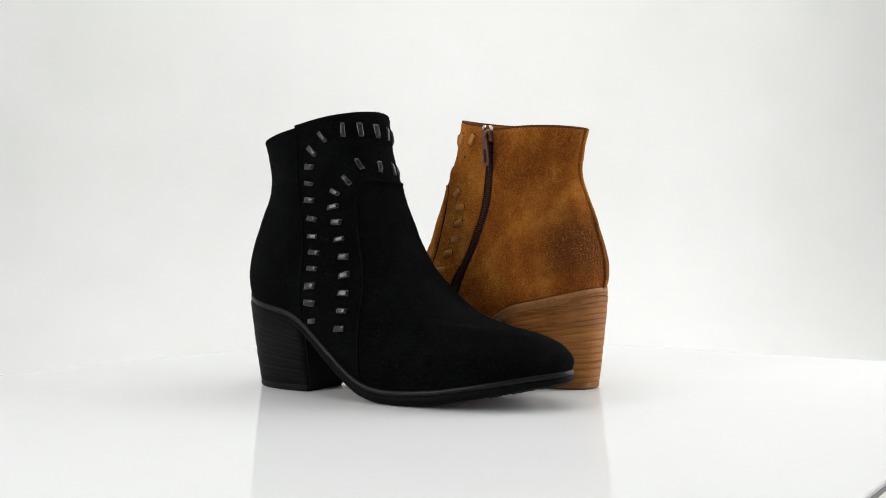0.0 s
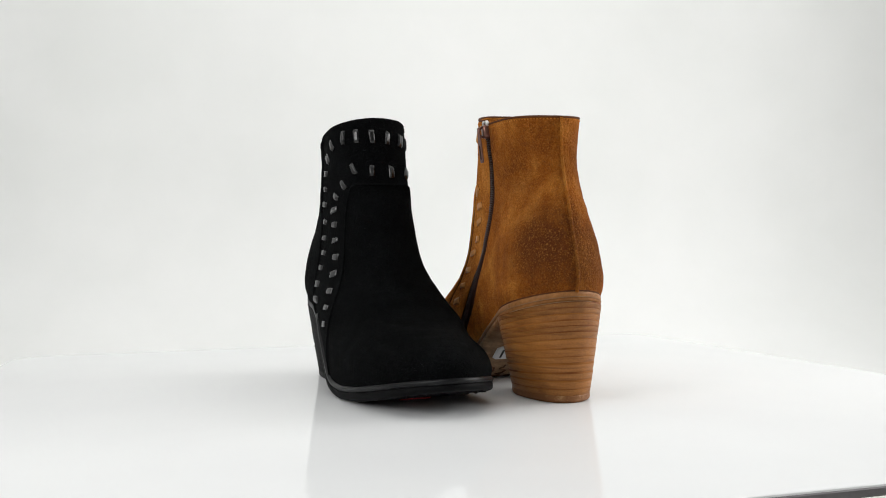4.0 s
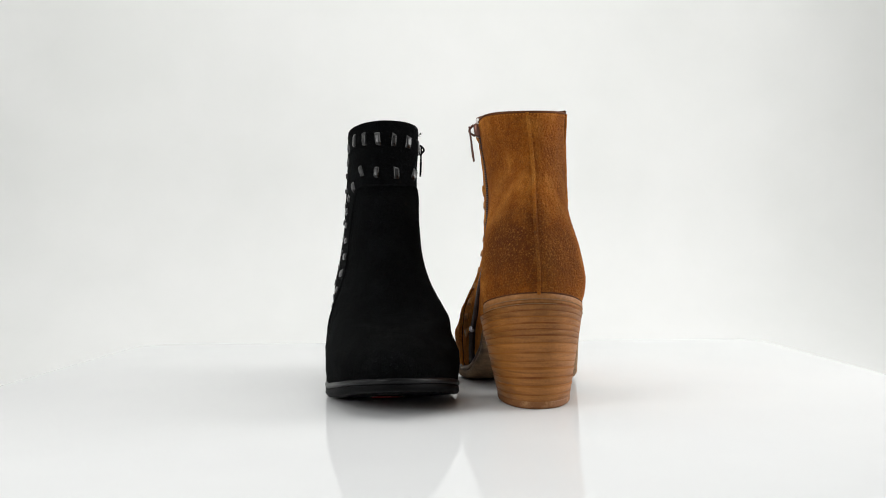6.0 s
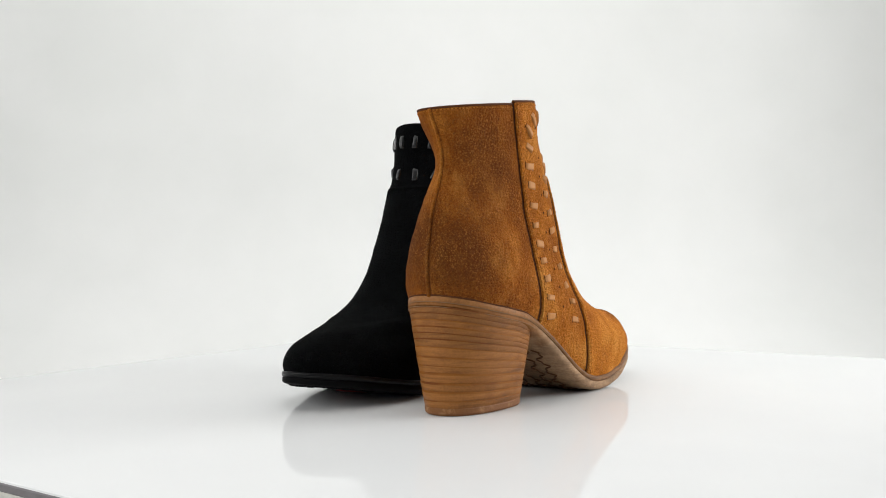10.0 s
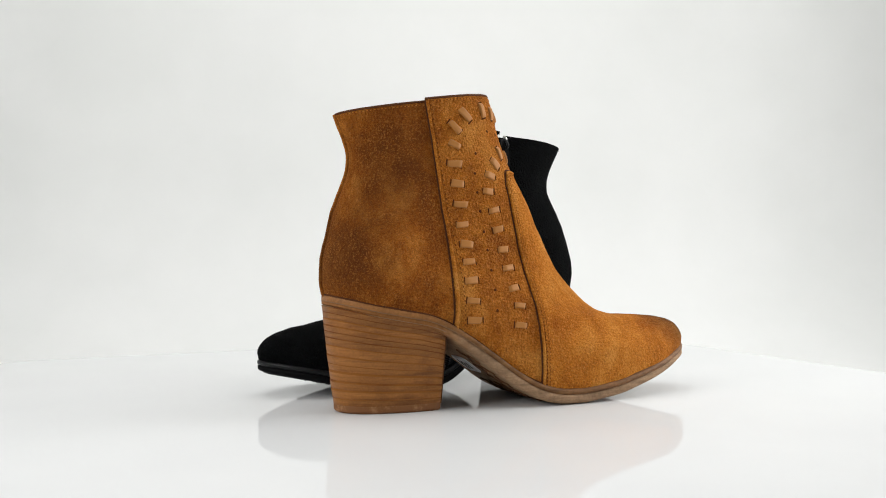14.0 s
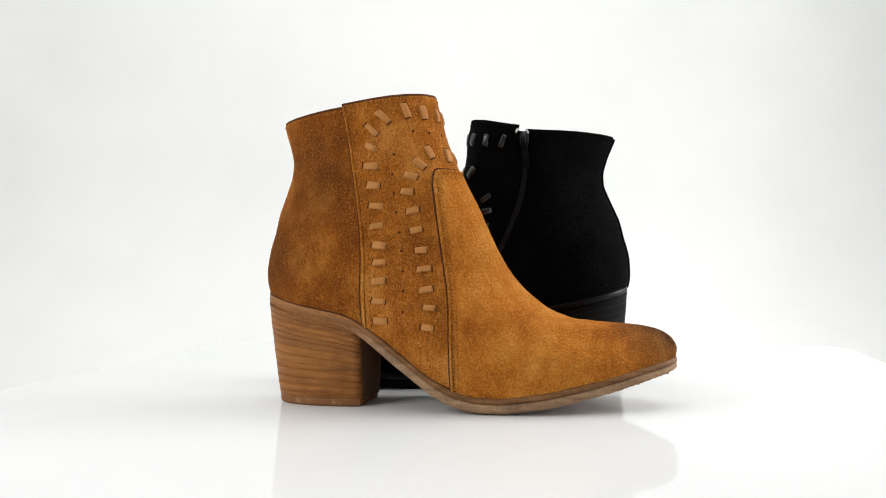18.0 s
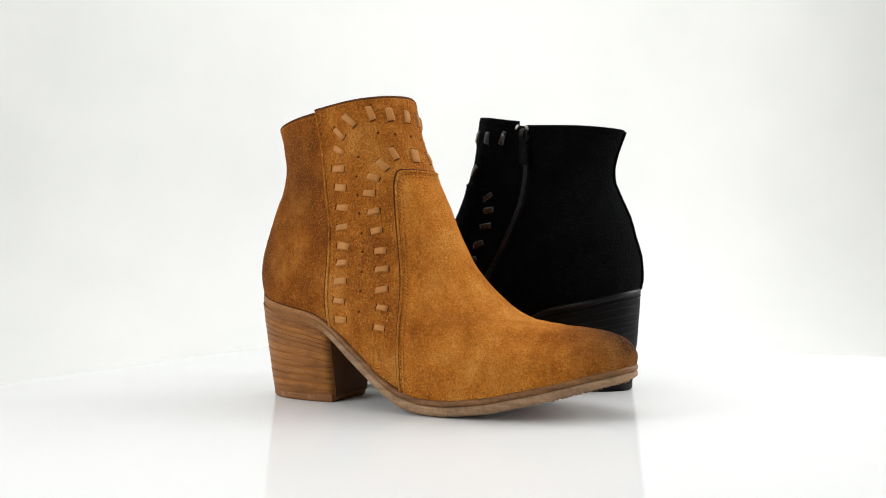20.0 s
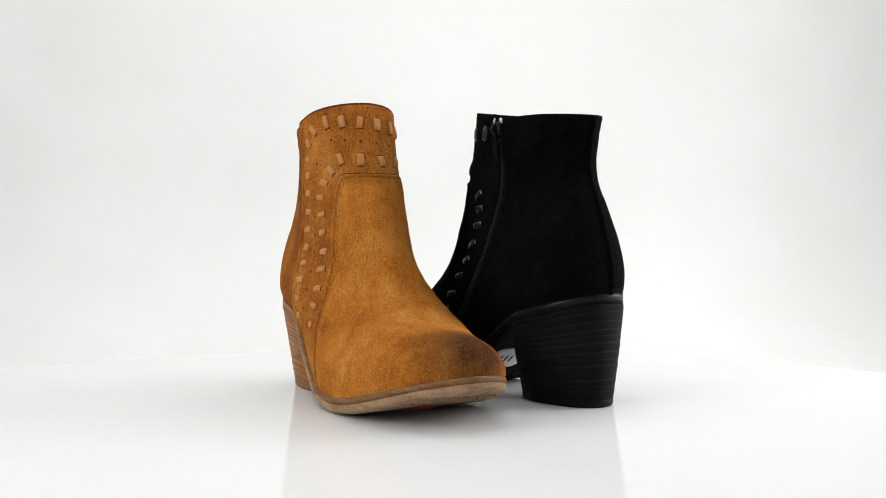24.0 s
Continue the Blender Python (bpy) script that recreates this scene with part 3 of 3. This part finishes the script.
def lift_mesh(name, f0, f1, material, glue, cut=0.35, low=5.0, rng=random):
    def height(x, f):
        return low + (heel_top(min(max(x, -5), 66)) - low) * f
    line = rng.uniform(0.09, 0.24)
    rows = [(f0, 0.5, 0.0), (f0, 0.0, 0.03), (f1, 0.0, -line), (f1, 0.14, -0.03), (f1, 0.5, 0.0)]
    proud = rng.uniform(-0.10, 0.12)
    verts = []
    for f, inset, dz in rows:
        o = heel_outline(f)
        cx, cy = 32.0, -2.0
        for x, y in o:
            r = math.hypot(x - cx, y - cy)
            k = 1 - (inset * cut / 0.8 - proud) / r
            g = f + dz * (f1 - f0)
            verts.append((cx + (x - cx) * k, cy + (y - cy) * k, height(x, g)))
    n = len(verts) // 5
    faces = grid_faces(5, n, wrap=True) + [tuple(range(n)), tuple(range(4 * n, 5 * n))[::-1]]
    me = fixed_normals(mesh_of(name, np.array(verts) * 0.001, faces, material))
    me.materials.append(glue)
    n_side = n
    me.polygons.foreach_set("material_index", [0 if n_side <= k < 2 * n_side else 1 for k in range(len(me.polygons))])
    me.polygons.foreach_set("use_smooth", [len(p.vertices) == 4 for p in me.polygons])
    return me


def rim_dip(u):
    """Share by which the rim falls towards the zip."""
    d = np.abs((np.asarray(u, float) - float(ZIP(1.0)) + 0.5) % 1.0 - 0.5)
    return 1 - (0.034 - 0.014 * SPRING["oval"]) * np.exp(-(d / 0.115) ** 2)


def vamp_height(a):
    """Height of the vamp's upper edge from side to side, with round corners."""
    e = np.abs(2 * a - 1)
    return 0.748 - 0.006 * e ** 3 - 0.035 * e ** 24


def vamp_line(inset):
    """A line round the edge of the vamp, so many millimetres inside it."""
    a = np.concatenate([np.zeros(70), np.linspace(0, 1, 100)[1:-1], np.ones(70)])
    b = np.concatenate([np.linspace(0.0, 1, 70), np.ones(98), np.linspace(1, 0.0, 70)])
    v = b * vamp_height(a)
    u = VAMP_OUT(v) + (VAMP_IN(v) - VAMP_OUT(v)) * a
    h = 0.003
    pu = np.linalg.norm(upper(u + h, v) - upper(u - h, v), axis=1) / (2 * h)
    pv = np.linalg.norm(upper(u, v + h) - upper(u, v - h), axis=1) / (2 * h)
    e = 2 * a - 1
    k = np.ones(9) / 9
    du = -np.sign(e) * np.abs(e) ** 8 * inset / np.maximum(pu, 60)
    dv = -(1 - np.abs(e) ** 24) * inset / np.maximum(pv, 60)
    pad = lambda q: np.convolve(np.concatenate([[q[0]] * 4, q, [q[-1]] * 4]), k, "valid")
    return u + pad(du), np.clip(v + pad(dv), 0.001, 1)


def boot(style, label, group, drop=0.0):
    mat = M[style]
    b = thing("ankle_boot", label, "boot", group)
    rng = random.Random(5 if style == "tan" else 9)

    # --- upper: quarter, front panel, vamp
    v = np.linspace(0, 0.984, 76)[:, None]
    a = np.linspace(0, 1, 90)[None, :]
    gap = 0.0080
    lo, hi = ZIP(v) - 1 + gap, SEAM_BACK(v) + 0.004
    part("quarter", patch("quarter", lo + (hi - lo) * a, v * rim_dip(lo + (hi - lo) * a), 0.0, 2.0, mat["quarter"], mat["edge"]), b)
    v = np.linspace(0, 1, 84)[:, None]
    lo, hi = SEAM_BACK(v), ZIP(v) - gap
    part("front_panel", patch("front_panel", lo + (hi - lo) * a, v * rim_dip(lo + (hi - lo) * a), 1.1, 2.2, mat["panel"], mat["edge"]), b)
    a = np.linspace(0, 1, 110)[None, :]
    v = np.linspace(0, 1, 90)[:, None] * vamp_height(a)
    lo, hi = VAMP_OUT(v), VAMP_IN(v)
    part("vamp", patch("vamp", lo + (hi - lo) * a, v, 1.9, 2.0, mat["suede"], mat["edge"], 0.45), b)

    # --- back seam
    v = np.linspace(0.0, 0.983, 60)
    P, N = lifted(0 * v + 0.0022 * np.sin(9 * v + 1), v, 0 * v + 0.55), upper_normal(0 * v, v)
    N[:, 1] = 0
    part("back_seam", tube("back_seam", P, 1.2, mat["seam"], sides=8, flat=0.95, normals=N), b)

    # --- rims, lining, footbed
    v = 0.984
    uu = np.linspace(float(ZIP(v)) - 1 + gap, float(SEAM_BACK(v)), 70)
    v = v * rim_dip(uu)
    part("topline", tube("topline", lifted(uu, v + 0 * uu, 0 * uu - 0.7), 0.85, mat["edge"], normals=upper_normal(uu, v + 0 * uu)), b)
    v = 1.0
    uu = np.linspace(float(SEAM_BACK(v)), float(ZIP(v)) - gap, 70)
    v = v * rim_dip(uu)
    part("topline", tube("topline", lifted(uu, v + 0 * uu, 0 * uu + 0.1), 1.1, mat["edge"], normals=upper_normal(uu, v + 0 * uu)), b)
    uu, vv = np.meshgrid(np.linspace(0, 1, 81), np.linspace(0.25, 0.978, 30))
    P = lifted(uu, vv * rim_dip(uu), 0 * uu - 2.3)
    part("lining", mesh_of("lining", P.reshape(-1, 3) * 0.001, grid_faces(30, 81), mat["lining"]), b)
    m = 80
    uu = (np.arange(m) + 0.5) / m
    p = upper(uu, 0 * uu)
    verts = [(x * 0.99, y * 0.92, z + 4) for x, y, z in p]
    faces = [(j, j + 1, m - 2 - j, m - 1 - j) for j in range(m // 2 - 1)]
    part("insole", mesh_of("insole", np.array(verts) * 0.001, faces, mat["lining"]), b)

    # --- seams' stitching
    def stitched(us, vs, lift, step=3.0, long=2.0):
        spots = walk_line(lifted(us, vs, 0 * us + lift), upper_normal(us, vs), step)
        # dark cord under the stitches, standing in for the shade of their furrow
        part("stitch_groove", tube("stitch_groove", lifted(us, vs, 0 * us + lift - 0.42), 0.45, mat["thread_and_shade"], sides=5, normals=upper_normal(us, vs)), b)
        part("stitching", little_boxes("stitching", spots, (long, 0.70, 0.5), mat["ridge"]), b)

    v = np.linspace(0.02, 0.985, 120)
    stitched(SEAM_BACK(v) + 0.0085, v, 1.25)
    for inset in (3.0, 5.2):
        stitched(*vamp_line(inset), 2.0, 2.4, 1.6)
    for lo, hi, vv, up in ((float(SEAM_BACK(1)) + 0.01, float(ZIP(1)) - 0.02, 0.982, 1.2), (float(ZIP(0.98)) - 0.98, float(SEAM_BACK(0.98)) - 0.005, 0.966, 0.12)):
        uu = np.linspace(lo, hi, 120)
        stitched(uu, vv * rim_dip(uu), up, 2.4, 1.5)

    # --- whipstitch lacing: rows of short strips, slits and punched holes
    strip = strip_mesh("lace_strip", mat["strip"])
    brushed_strip = strip_mesh("lace_strip", mat["strip"], high=0.8)
    slit = pad_mesh("slit", mat["dark"], 0.45, 2.35, 0.14, 12, 4.0)
    hole = pad_mesh("perforation", mat["dark"], 0.95, 0.95, 0.12, 10)

    def tangent(u, v):
        """Level way round the leg and the way up, on the leather."""
        nn = upper_normal(u, v)
        level = np.cross([0, 0, 1.0], nn)
        level /= np.linalg.norm(level)
        return level, np.cross(nn, level), nn

    def lace(u, v, angle, long=1.0, faded=False):
        """angle: 0 lies level, 90 stands upright; positive climbs from heel to toe on the outer side."""
        level, rise, nn = tangent(u, v)
        j = radians(angle + rng.uniform(-7, 7))
        way = level * math.cos(j) + rise * math.sin(j)
        m = frame_at(lifted(u, v, np.array(1.4)), way, nn)
        long *= rng.uniform(0.92, 1.06) * (1.1 if style == "black" else 1.0)
        skew = Matrix.Identity(4)
        skew[0][1] = rng.uniform(-0.28, 0.28)
        turn = Matrix.Rotation(radians(rng.choice((0, 180))), 4, "Z") @ Matrix.Rotation(radians(rng.uniform(-7, 7)), 4, "X")
        part("lace_strip", brushed_strip if faded else strip, b, at=m @ turn @ skew @ Matrix.Diagonal((long, rng.uniform(0.85, 1.15), rng.uniform(0.95, 1.4), 1)))
        for end in (-1, 1):
            p = lifted(u, v, np.array(1.15)) + way * end * 5.0 * long
            part("slit", slit, b, at=frame_at(p, way, nn))

    za = np.array([57, 69.5, 82, 94, 105.6, 118, 130.8, 144, 157, 169]) - drop
    xa = np.interp(za, [57, 82, 105.6, 130.8, 157, 170], [82.4, 81.8, 80.1, 77.3, 74.2, 73.8])
    for k, (x, z) in enumerate(zip(xa - drop * 0.6, za)):
        lace(*find(x, z), -1.4 * k, 1.0, k == 0)
    for x, z, ang in ((74.5 - drop * 0.6, 180.5 - drop, -38), (83 - drop * 0.6, 188.5 - drop * 0.5, -52)):
        lace(*find(x, z), ang, 1.08)
    zb = np.array([53, 65, 77, 89.7, 102, 115, 127, 139, 149.5]) - drop
    xb = np.interp(zb, [53, 65, 89.7, 115, 139, 150], [113, 113.8, 109.7, 104.2, 98.3, 100.0])
    for k, (x, z) in enumerate(zip(xb - drop * 0.8, zb)):
        lace(*find(x, z), 7 if 1 < k < 7 else 0 if k < 8 else -24, 0.92, k == 0)
    lace(*find(105.5, 157.5 - drop), -42, 0.95)
    zc = np.array([38, 50, 62, 74, 86.8, 99.7, 111, 124, 136, 146.5]) - drop
    xc = np.interp(zc, [38, 62, 86.8, 99.7, 111, 124, 136, 147], [135, 130, 121.5, 115.5, 110, 106.3, 104.5, 107])
    for k, (x, z) in enumerate(zip(xc, zc)):
        lace(*find(x, z, True), 14 if k < 9 else 36, 0.92)

    def round_front(z_out, z_in, x_out, x_in, count):
        """Places round the front, from the outer to the inner side."""
        u0, v0 = find(x_out, z_out)
        u1, v1 = find(x_in, z_in, True)
        uu, vv = np.linspace(u0, u1, 200), np.linspace(v0, v1, 200)
        P = upper(uu, vv)
        s = np.concatenate([[0], np.cumsum(np.linalg.norm(np.diff(P, axis=0), axis=1))])
        at = np.linspace(0, s[-1], count)
        return [(float(np.interp(k, s, uu)), float(np.interp(k, s, vv))) for k in at]

    for k, (u, v) in enumerate(round_front(192.5 - drop * 0.3, 186.5, 96, 88, 7)):
        lace(u, v, (-72, -84, -90, 90, 88, 74, 62)[k])
    for k, (u, v) in enumerate(round_front(166 + drop * 0.2, 164, 111, 115, 4)):
        lace(u, v, (-66, -84, 88, 62)[k], 0.95)

    zh = np.arange(63, 176, 12.6)
    xh = np.interp(zh, [57, 82, 105.6, 130.8, 157, 176], [97.5, 97, 94.5, 91, 88, 92])
    spots = [find(x, z - drop) for x, z in zip(xh, zh)] + round_front(180 - drop, 174, 101, 96, 7)
    for u, v in spots:
        level, rise, nn = tangent(u, v)
        part("perforation", hole, b, at=frame_at(lifted(u, v, np.array(1.15)), level, nn))

    # --- rolled edges, and dark cords that paint the shade beside them
    def along(us, vs, lift, radius, material, name):
        part(name, tube(name, lifted(us, vs, 0 * us + lift), radius, material, sides=6, normals=upper_normal(us, vs)), b)

    v = np.linspace(0.0, 0.985, 110)
    w = np.linspace(0.0, 0.98, 60)
    along(0 * w + 0.0046 + 0.0022 * np.sin(9 * w + 1), w, -0.22, 0.42, mat["thread_and_shade"], "groove")
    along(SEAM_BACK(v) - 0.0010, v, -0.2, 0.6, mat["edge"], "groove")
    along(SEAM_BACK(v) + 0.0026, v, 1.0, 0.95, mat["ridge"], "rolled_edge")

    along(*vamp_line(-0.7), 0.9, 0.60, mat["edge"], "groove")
    along(*vamp_line(0.9), 1.85, 0.95, mat["ridge"], "rolled_edge")

    # --- zip
    v = np.linspace(0.02, 0.955, 90)[:, None]
    a = np.linspace(-1, 1, 9)[None, :]
    part("zip_tape", patch("zip_tape", ZIP(v) + 0.0135 * a, v + 0 * a, -0.25, 1.4, mat["tape"], mat["tape"], 0.1), b)
    v = np.linspace(0.03, 0.945, 160)
    for side in (-1, 1):
        uu = ZIP(v) + side * 0.0023
        P, t, N = walk_line(lifted(uu, v, 0 * v + 0.75), upper_normal(uu, v), 1.7, 0.85 if side > 0 else 0)
        part("zip_teeth", little_boxes("zip_teeth", (P, np.cross(N, t), N), (2.1, 0.95, 1.4), mat["teeth"]), b)
    u, v = float(ZIP(0.918)), 0.918
    nn = upper_normal(u, v)
    up = lifted(ZIP(0.985), np.array(0.985), np.array(0.0)) - lifted(ZIP(0.92), np.array(0.92), np.array(0.0))
    slider = part("zip_slider", pad_mesh("zip_slider", mat["slider"], 5.2, 3.6, 3.2, 20, 3.5), b, at=frame_at(lifted(u, v, np.array(0.7)), up, nn))
    arc = [(-4.0 + 8.0 * k / 12, 0.0, 3.0 + 3.6 * math.sin(math.pi * k / 12)) for k in range(13)]
    part("bridge", tube("bridge", arc, 0.85, mat["slider"], flat=1.6), slider)
    pull = bmesh.new()
    outline = [(3.0, 2.0), (3.6, 0.0), (3.0, -2.0), (-4, -2.8), (-12, -3.5), (-20.5, -3.7), (-22, -2.6), (-22, 2.6), (-20.5, 3.7), (-12, 3.5), (-4, 2.8)]
    for z in (5.6, 6.8):
        pull.faces.new([pull.verts.new((x * 0.001, y * 0.00078, z * 0.001)) for x, y in outline])
    lowv, topv = list(pull.verts)[:11], list(pull.verts)[11:]
    for k in range(11):
        pull.faces.new((lowv[k], lowv[(k + 1) % 11], topv[(k + 1) % 11], topv[k]))
    bmesh.ops.recalc_face_normals(pull, faces=pull.faces)
    bmesh.ops.bevel(pull, geom=pull.edges[:], offset=0.0003, segments=1, affect="EDGES")
    me = bpy.data.meshes.new("zip_pull")
    pull.to_mesh(me)
    pull.free()
    me.materials.append(mat["pull"])
    tab = part("zip_pull", me, slider, at=pose(0, 0, -0.0018 if style == "black" else 0.0))
    part("pull_inset", pad_mesh("pull_inset", mat["tape"], 5.2, 1.2, 0.25, 16, 4.0), tab, at=pose(-0.0145, 0, 0.0068))
    for side in (-1, 1):
        e = lifted(ZIP(1.0) + side * 0.011, np.array(0.957), np.array(0.2))
        part("tape_end", pad_mesh("tape_end", mat["stop"], 2.4, 1.1, 1.3, 12), b, at=frame_at(e, up + np.array([side * 6.0, 0, 0]), nn))

    vb = 0.17
    nb = upper_normal(float(ZIP(vb)), vb)
    way = lifted(ZIP(vb + 0.03), np.array(vb + 0.03), np.array(0.0)) - lifted(ZIP(vb), np.array(vb), np.array(0.0))
    part("zip_stop", pad_mesh("zip_stop", mat["stop"], 1.6, 2.6, 2.0, 14, 4.0), b, at=frame_at(lifted(ZIP(vb), np.array(vb), np.array(0.6)), way, nb))

    # --- frayed threads at the rim beside the zip
    if style == "black":
        for k in range(7):
            base = lifted(float(ZIP(1)) - 0.03 - 0.004 * k, np.array(0.968), np.array(0.5))
            d = np.array([rng.uniform(-1, 1), rng.uniform(0, 1), rng.uniform(0.1, 1.0)])
            P = np.array([base + d * s + np.array([0, 0, -0.02]) * s * s for s in np.linspace(0, rng.uniform(3, 6), 6)])
            part("frayed_thread", tube("frayed_thread", P, 0.16, mat["thread_and_shade"], sides=4), b)

    # --- sole
    part("welt", sole_layer("welt", [(-3.0, lambda x: feather(x) + 0.6), (1.6, lambda x: feather(x) + 0.5), (2.9, lambda x: feather(x) - 0.2), (3.3, lambda x: feather(x) - 1.4),
                                     (3.1, lambda x: feather(x) - 2.9), (2.2, lambda x: feather(x) - 3.5), (0.0, lambda x: feather(x) - 3.5)], mat["welt"]), b)
    part("outsole", sole_layer("outsole", [(0.0, lambda x: feather(x) - 3.2), (2.0, lambda x: feather(x) - 3.3), (2.9, lambda x: feather(x) - 4.0), (3.0, lambda x: feather(x) - 0.35 * 3.5 - 0.65 * thick(x)),
                                           (1.8, lambda x: feather(x) - thick(x) + 0.6), (-1.0, lambda x: feather(x) - thick(x)), (-6.0, lambda x: feather(x) - thick(x))], mat["sole"]), b)
    p = sole_ring((np.arange(400) + 0.5) / 400, -3.4)
    nubs = []
    for k in range(150, 251, 2):
        for inset in (0.0, 0.12, 0.26):
            x, y = p[k]
            x, y = x - inset * 30 * (x > 200), y * (1 - inset)
            if x > 172:
                nubs.append((x + rng.uniform(-0.8, 0.8), y + rng.uniform(-0.8, 0.8), float(feather(x) - thick(x)) + rng.uniform(-0.3, 0.4)))
    P = np.array(nubs)
    way = np.tile([1.0, 0, 0], (len(P), 1))
    part("tread", little_boxes("tread", (P, way, np.tile([0, 0, -1.0], (len(P), 1))), (2.6, 2.2, 1.1), mat["sole"]), b)

    # --- dark cord that paints the shade where the upper meets the welt
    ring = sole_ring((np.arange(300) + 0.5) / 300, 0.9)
    joint_shade = np.array([(x, y, float(feather(x)) + 0.75) for x, y in np.roll(ring, 150, 0)])
    part("groove", tube("groove", joint_shade, 0.62, mat["edge"], sides=5), b)

    # --- the pale seam between welt and outsole round the heel seat
    if style == "tan":
        p = sole_ring((np.arange(240) + 0.5) / 240, 3.15)
        p = np.roll(p, 120, 0)
        p = p[p[:, 0] < 92]
        for down in (3.3, 6.2):
            q = p if down < 5 else p[p[:, 0] < 66]
            line = np.array([(x, y, float(feather(x)) - down) for x, y in q])
            part("welt_seam", tube("welt_seam", line, 0.26, mat["sole_pale"], sides=5), b)

    # --- embossed lines under the arch
    for y0, x0, x1, ph in ((-25, 84, 150, 0.0), (-16, 80, 156, 1.3), (-7, 80, 156, 2.1), (4, 80, 150, 0.7), (14, 84, 146, 2.9)):
        xs = np.linspace(112 if y0 > -10 or style == "black" else x0, x1, 90)
        P = np.array([(x, y0 + 2.6 * math.sin(0.55 * x + ph) + 1.2 * math.sin(1.3 * x), float(feather(x) - thick(x)) - 0.25) for x in xs])
        part("embossed_line", tube("embossed_line", P, 0.7, mat["breast"], sides=5), b)

    # --- heel: stacked lifts on a rubber cap
    cuts = [0.0]
    while cuts[-1] < 0.97:
        cuts.append(cuts[-1] + rng.uniform(0.055, 0.105))
    cuts = [c / cuts[-1] for c in cuts]
    for f0, f1 in zip(cuts, cuts[1:]):
        part("heel_lift", lift_mesh("heel_lift", f0, f1, mat["heel"], mat["glue"], (0.20 if style == "tan" else 0.07) * rng.uniform(0.4, 1.5), rng=rng), b)
    # smooth front of the heel; on the tan boot its colour holds the shade
    rows_f, cols = np.linspace(0.0, 1.0, 8), np.linspace(0, 1, 9)
    verts = []
    for deep in (0.7, -1.0):
        for f in rows_f:
            wo, wi, xf = 26.0 + 8.8 * f, 22.5 + 11.3 * f, 65.5 + 0.8 * f
            for c in cols:
                y = (wi * 0.84 - 3.2) + (-wo * 0.97 + 3.6 - wi * 0.84 + 3.2) * c
                x = xf - 1.2 * (1 - (2 * c - 1) ** 2) + deep
                verts.append((x, y, 4.0 + (heel_top(66) - 3.0) * f))
    k = len(rows_f) * len(cols)
    faces = grid_faces(8, 9) + grid_faces(8, 9, k, flip=True)
    ring = list(range(9)) + [9 * i + 8 for i in range(1, 8)] + [63 + j for j in range(7, -1, -1)] + [9 * i for i in range(6, 0, -1)]
    faces += [(p, q, q + k, p + k) for p, q in zip(ring, ring[1:] + ring[:1])]
    part("heel_breast", fixed_normals(mesh_of("heel_breast", np.array(verts) * 0.001, faces, mat["breast"], False)), b, "smooth leather front of the heel, shade tinted into the tan one")
    o = heel_outline(0.0)
    rows = [(0.0, 2.4), (0.5, 1.2), (1.6, 0.4), (4.4, 0.25), (5.0, 0.4)]
    verts = []
    for z, inset in rows:
        for x, y in o:
            r = math.hypot(x - 32, y + 2)
            q = 1 - (inset - 0.3) / r
            verts.append((32 + (x - 32) * q, -2 + (y + 2) * q, z))
    n = len(o)
    faces = grid_faces(5, n, wrap=True) + [tuple(range(n)), tuple(range(4 * n, 5 * n))[::-1]]
    part("heel_cap", fixed_normals(mesh_of("heel_cap", np.array(verts) * 0.001, faces, mat["cap"], False)), b, "worn rubber heel cap")

    # --- stickers under the sole
    x0, x1 = 84.0, 108.0
    z0, z1 = (float(feather(x) - thick(x)) - 0.15 for x in (x0, x1))
    way = np.array([x1 - x0, 0, z1 - z0])
    down = np.cross(way, [0, 1.0, 0])
    down = down if down[2] < 0 else -down
    spot = frame_at(((x0 + x1) / 2, 7, (z0 + z1) / 2 - 0.6), way, down)
    card = part("price_label", pad_mesh("price_label", LABEL, 9 if style == "tan" else 13, 12 if style == "tan" else 15, 0.15, 20, 10.0), b, "white paper label under the arch", at=spot)
    for k in range(3):
        part("print_bar", pad_mesh("print_bar", INK, 6 - k, 0.9, 0.12, 8, 8.0), card, at=pose(0.001, -0.006 + 0.005 * k, 0.00022))
    zr = float(feather(196) - thick(196))
    slope = np.array([10.0, 0, float(feather(201) - thick(201) - feather(191) + thick(191))])
    dn = np.cross(slope, [0, 1.0, 0])
    dn = dn if dn[2] < 0 else -dn
    part("red_sticker", pad_mesh("red_sticker", RED, 11, 11, 0.3, 24), b, "round red sticker under the ball", at=frame_at((196, -2, zr - 1.0), slope, dn))
    return b


backdrop()
room()
bench()
TABLE = turntable()
SPRING["drop"], SPRING["oval"] = 0.0, 0.0
TAN = boot("tan", "tan suede ankle boot with whipstitch lacing and stacked leather heel", "ankle boots on the turntable")
SPRING["drop"], SPRING["oval"] = 7.0, 1.0
BLACK = boot("black", "black suede ankle boot with glossy whipstitch lacing and black block heel", "ankle boots on the turntable", 3.0)
BLACK.scale = (0.984, 0.984, 0.984)


def motions():
    """The board turns evenly; the boots ride on it."""
    times = [0.5 * k for k in range(49)]
    for ob, home in ((TABLE, pose(0, 0, 0)), (TAN, pose(-0.0360, -0.1112, 0, 0, 0, 39.4)), (BLACK, pose(0.0700, 0.1240, 0, 0, 0, -135.0))):
        walk(ob, [(t, Matrix.Rotation(radians(-8.48 * (t - 12.0)), 4, "Z") @ home) for t in times])


motions()
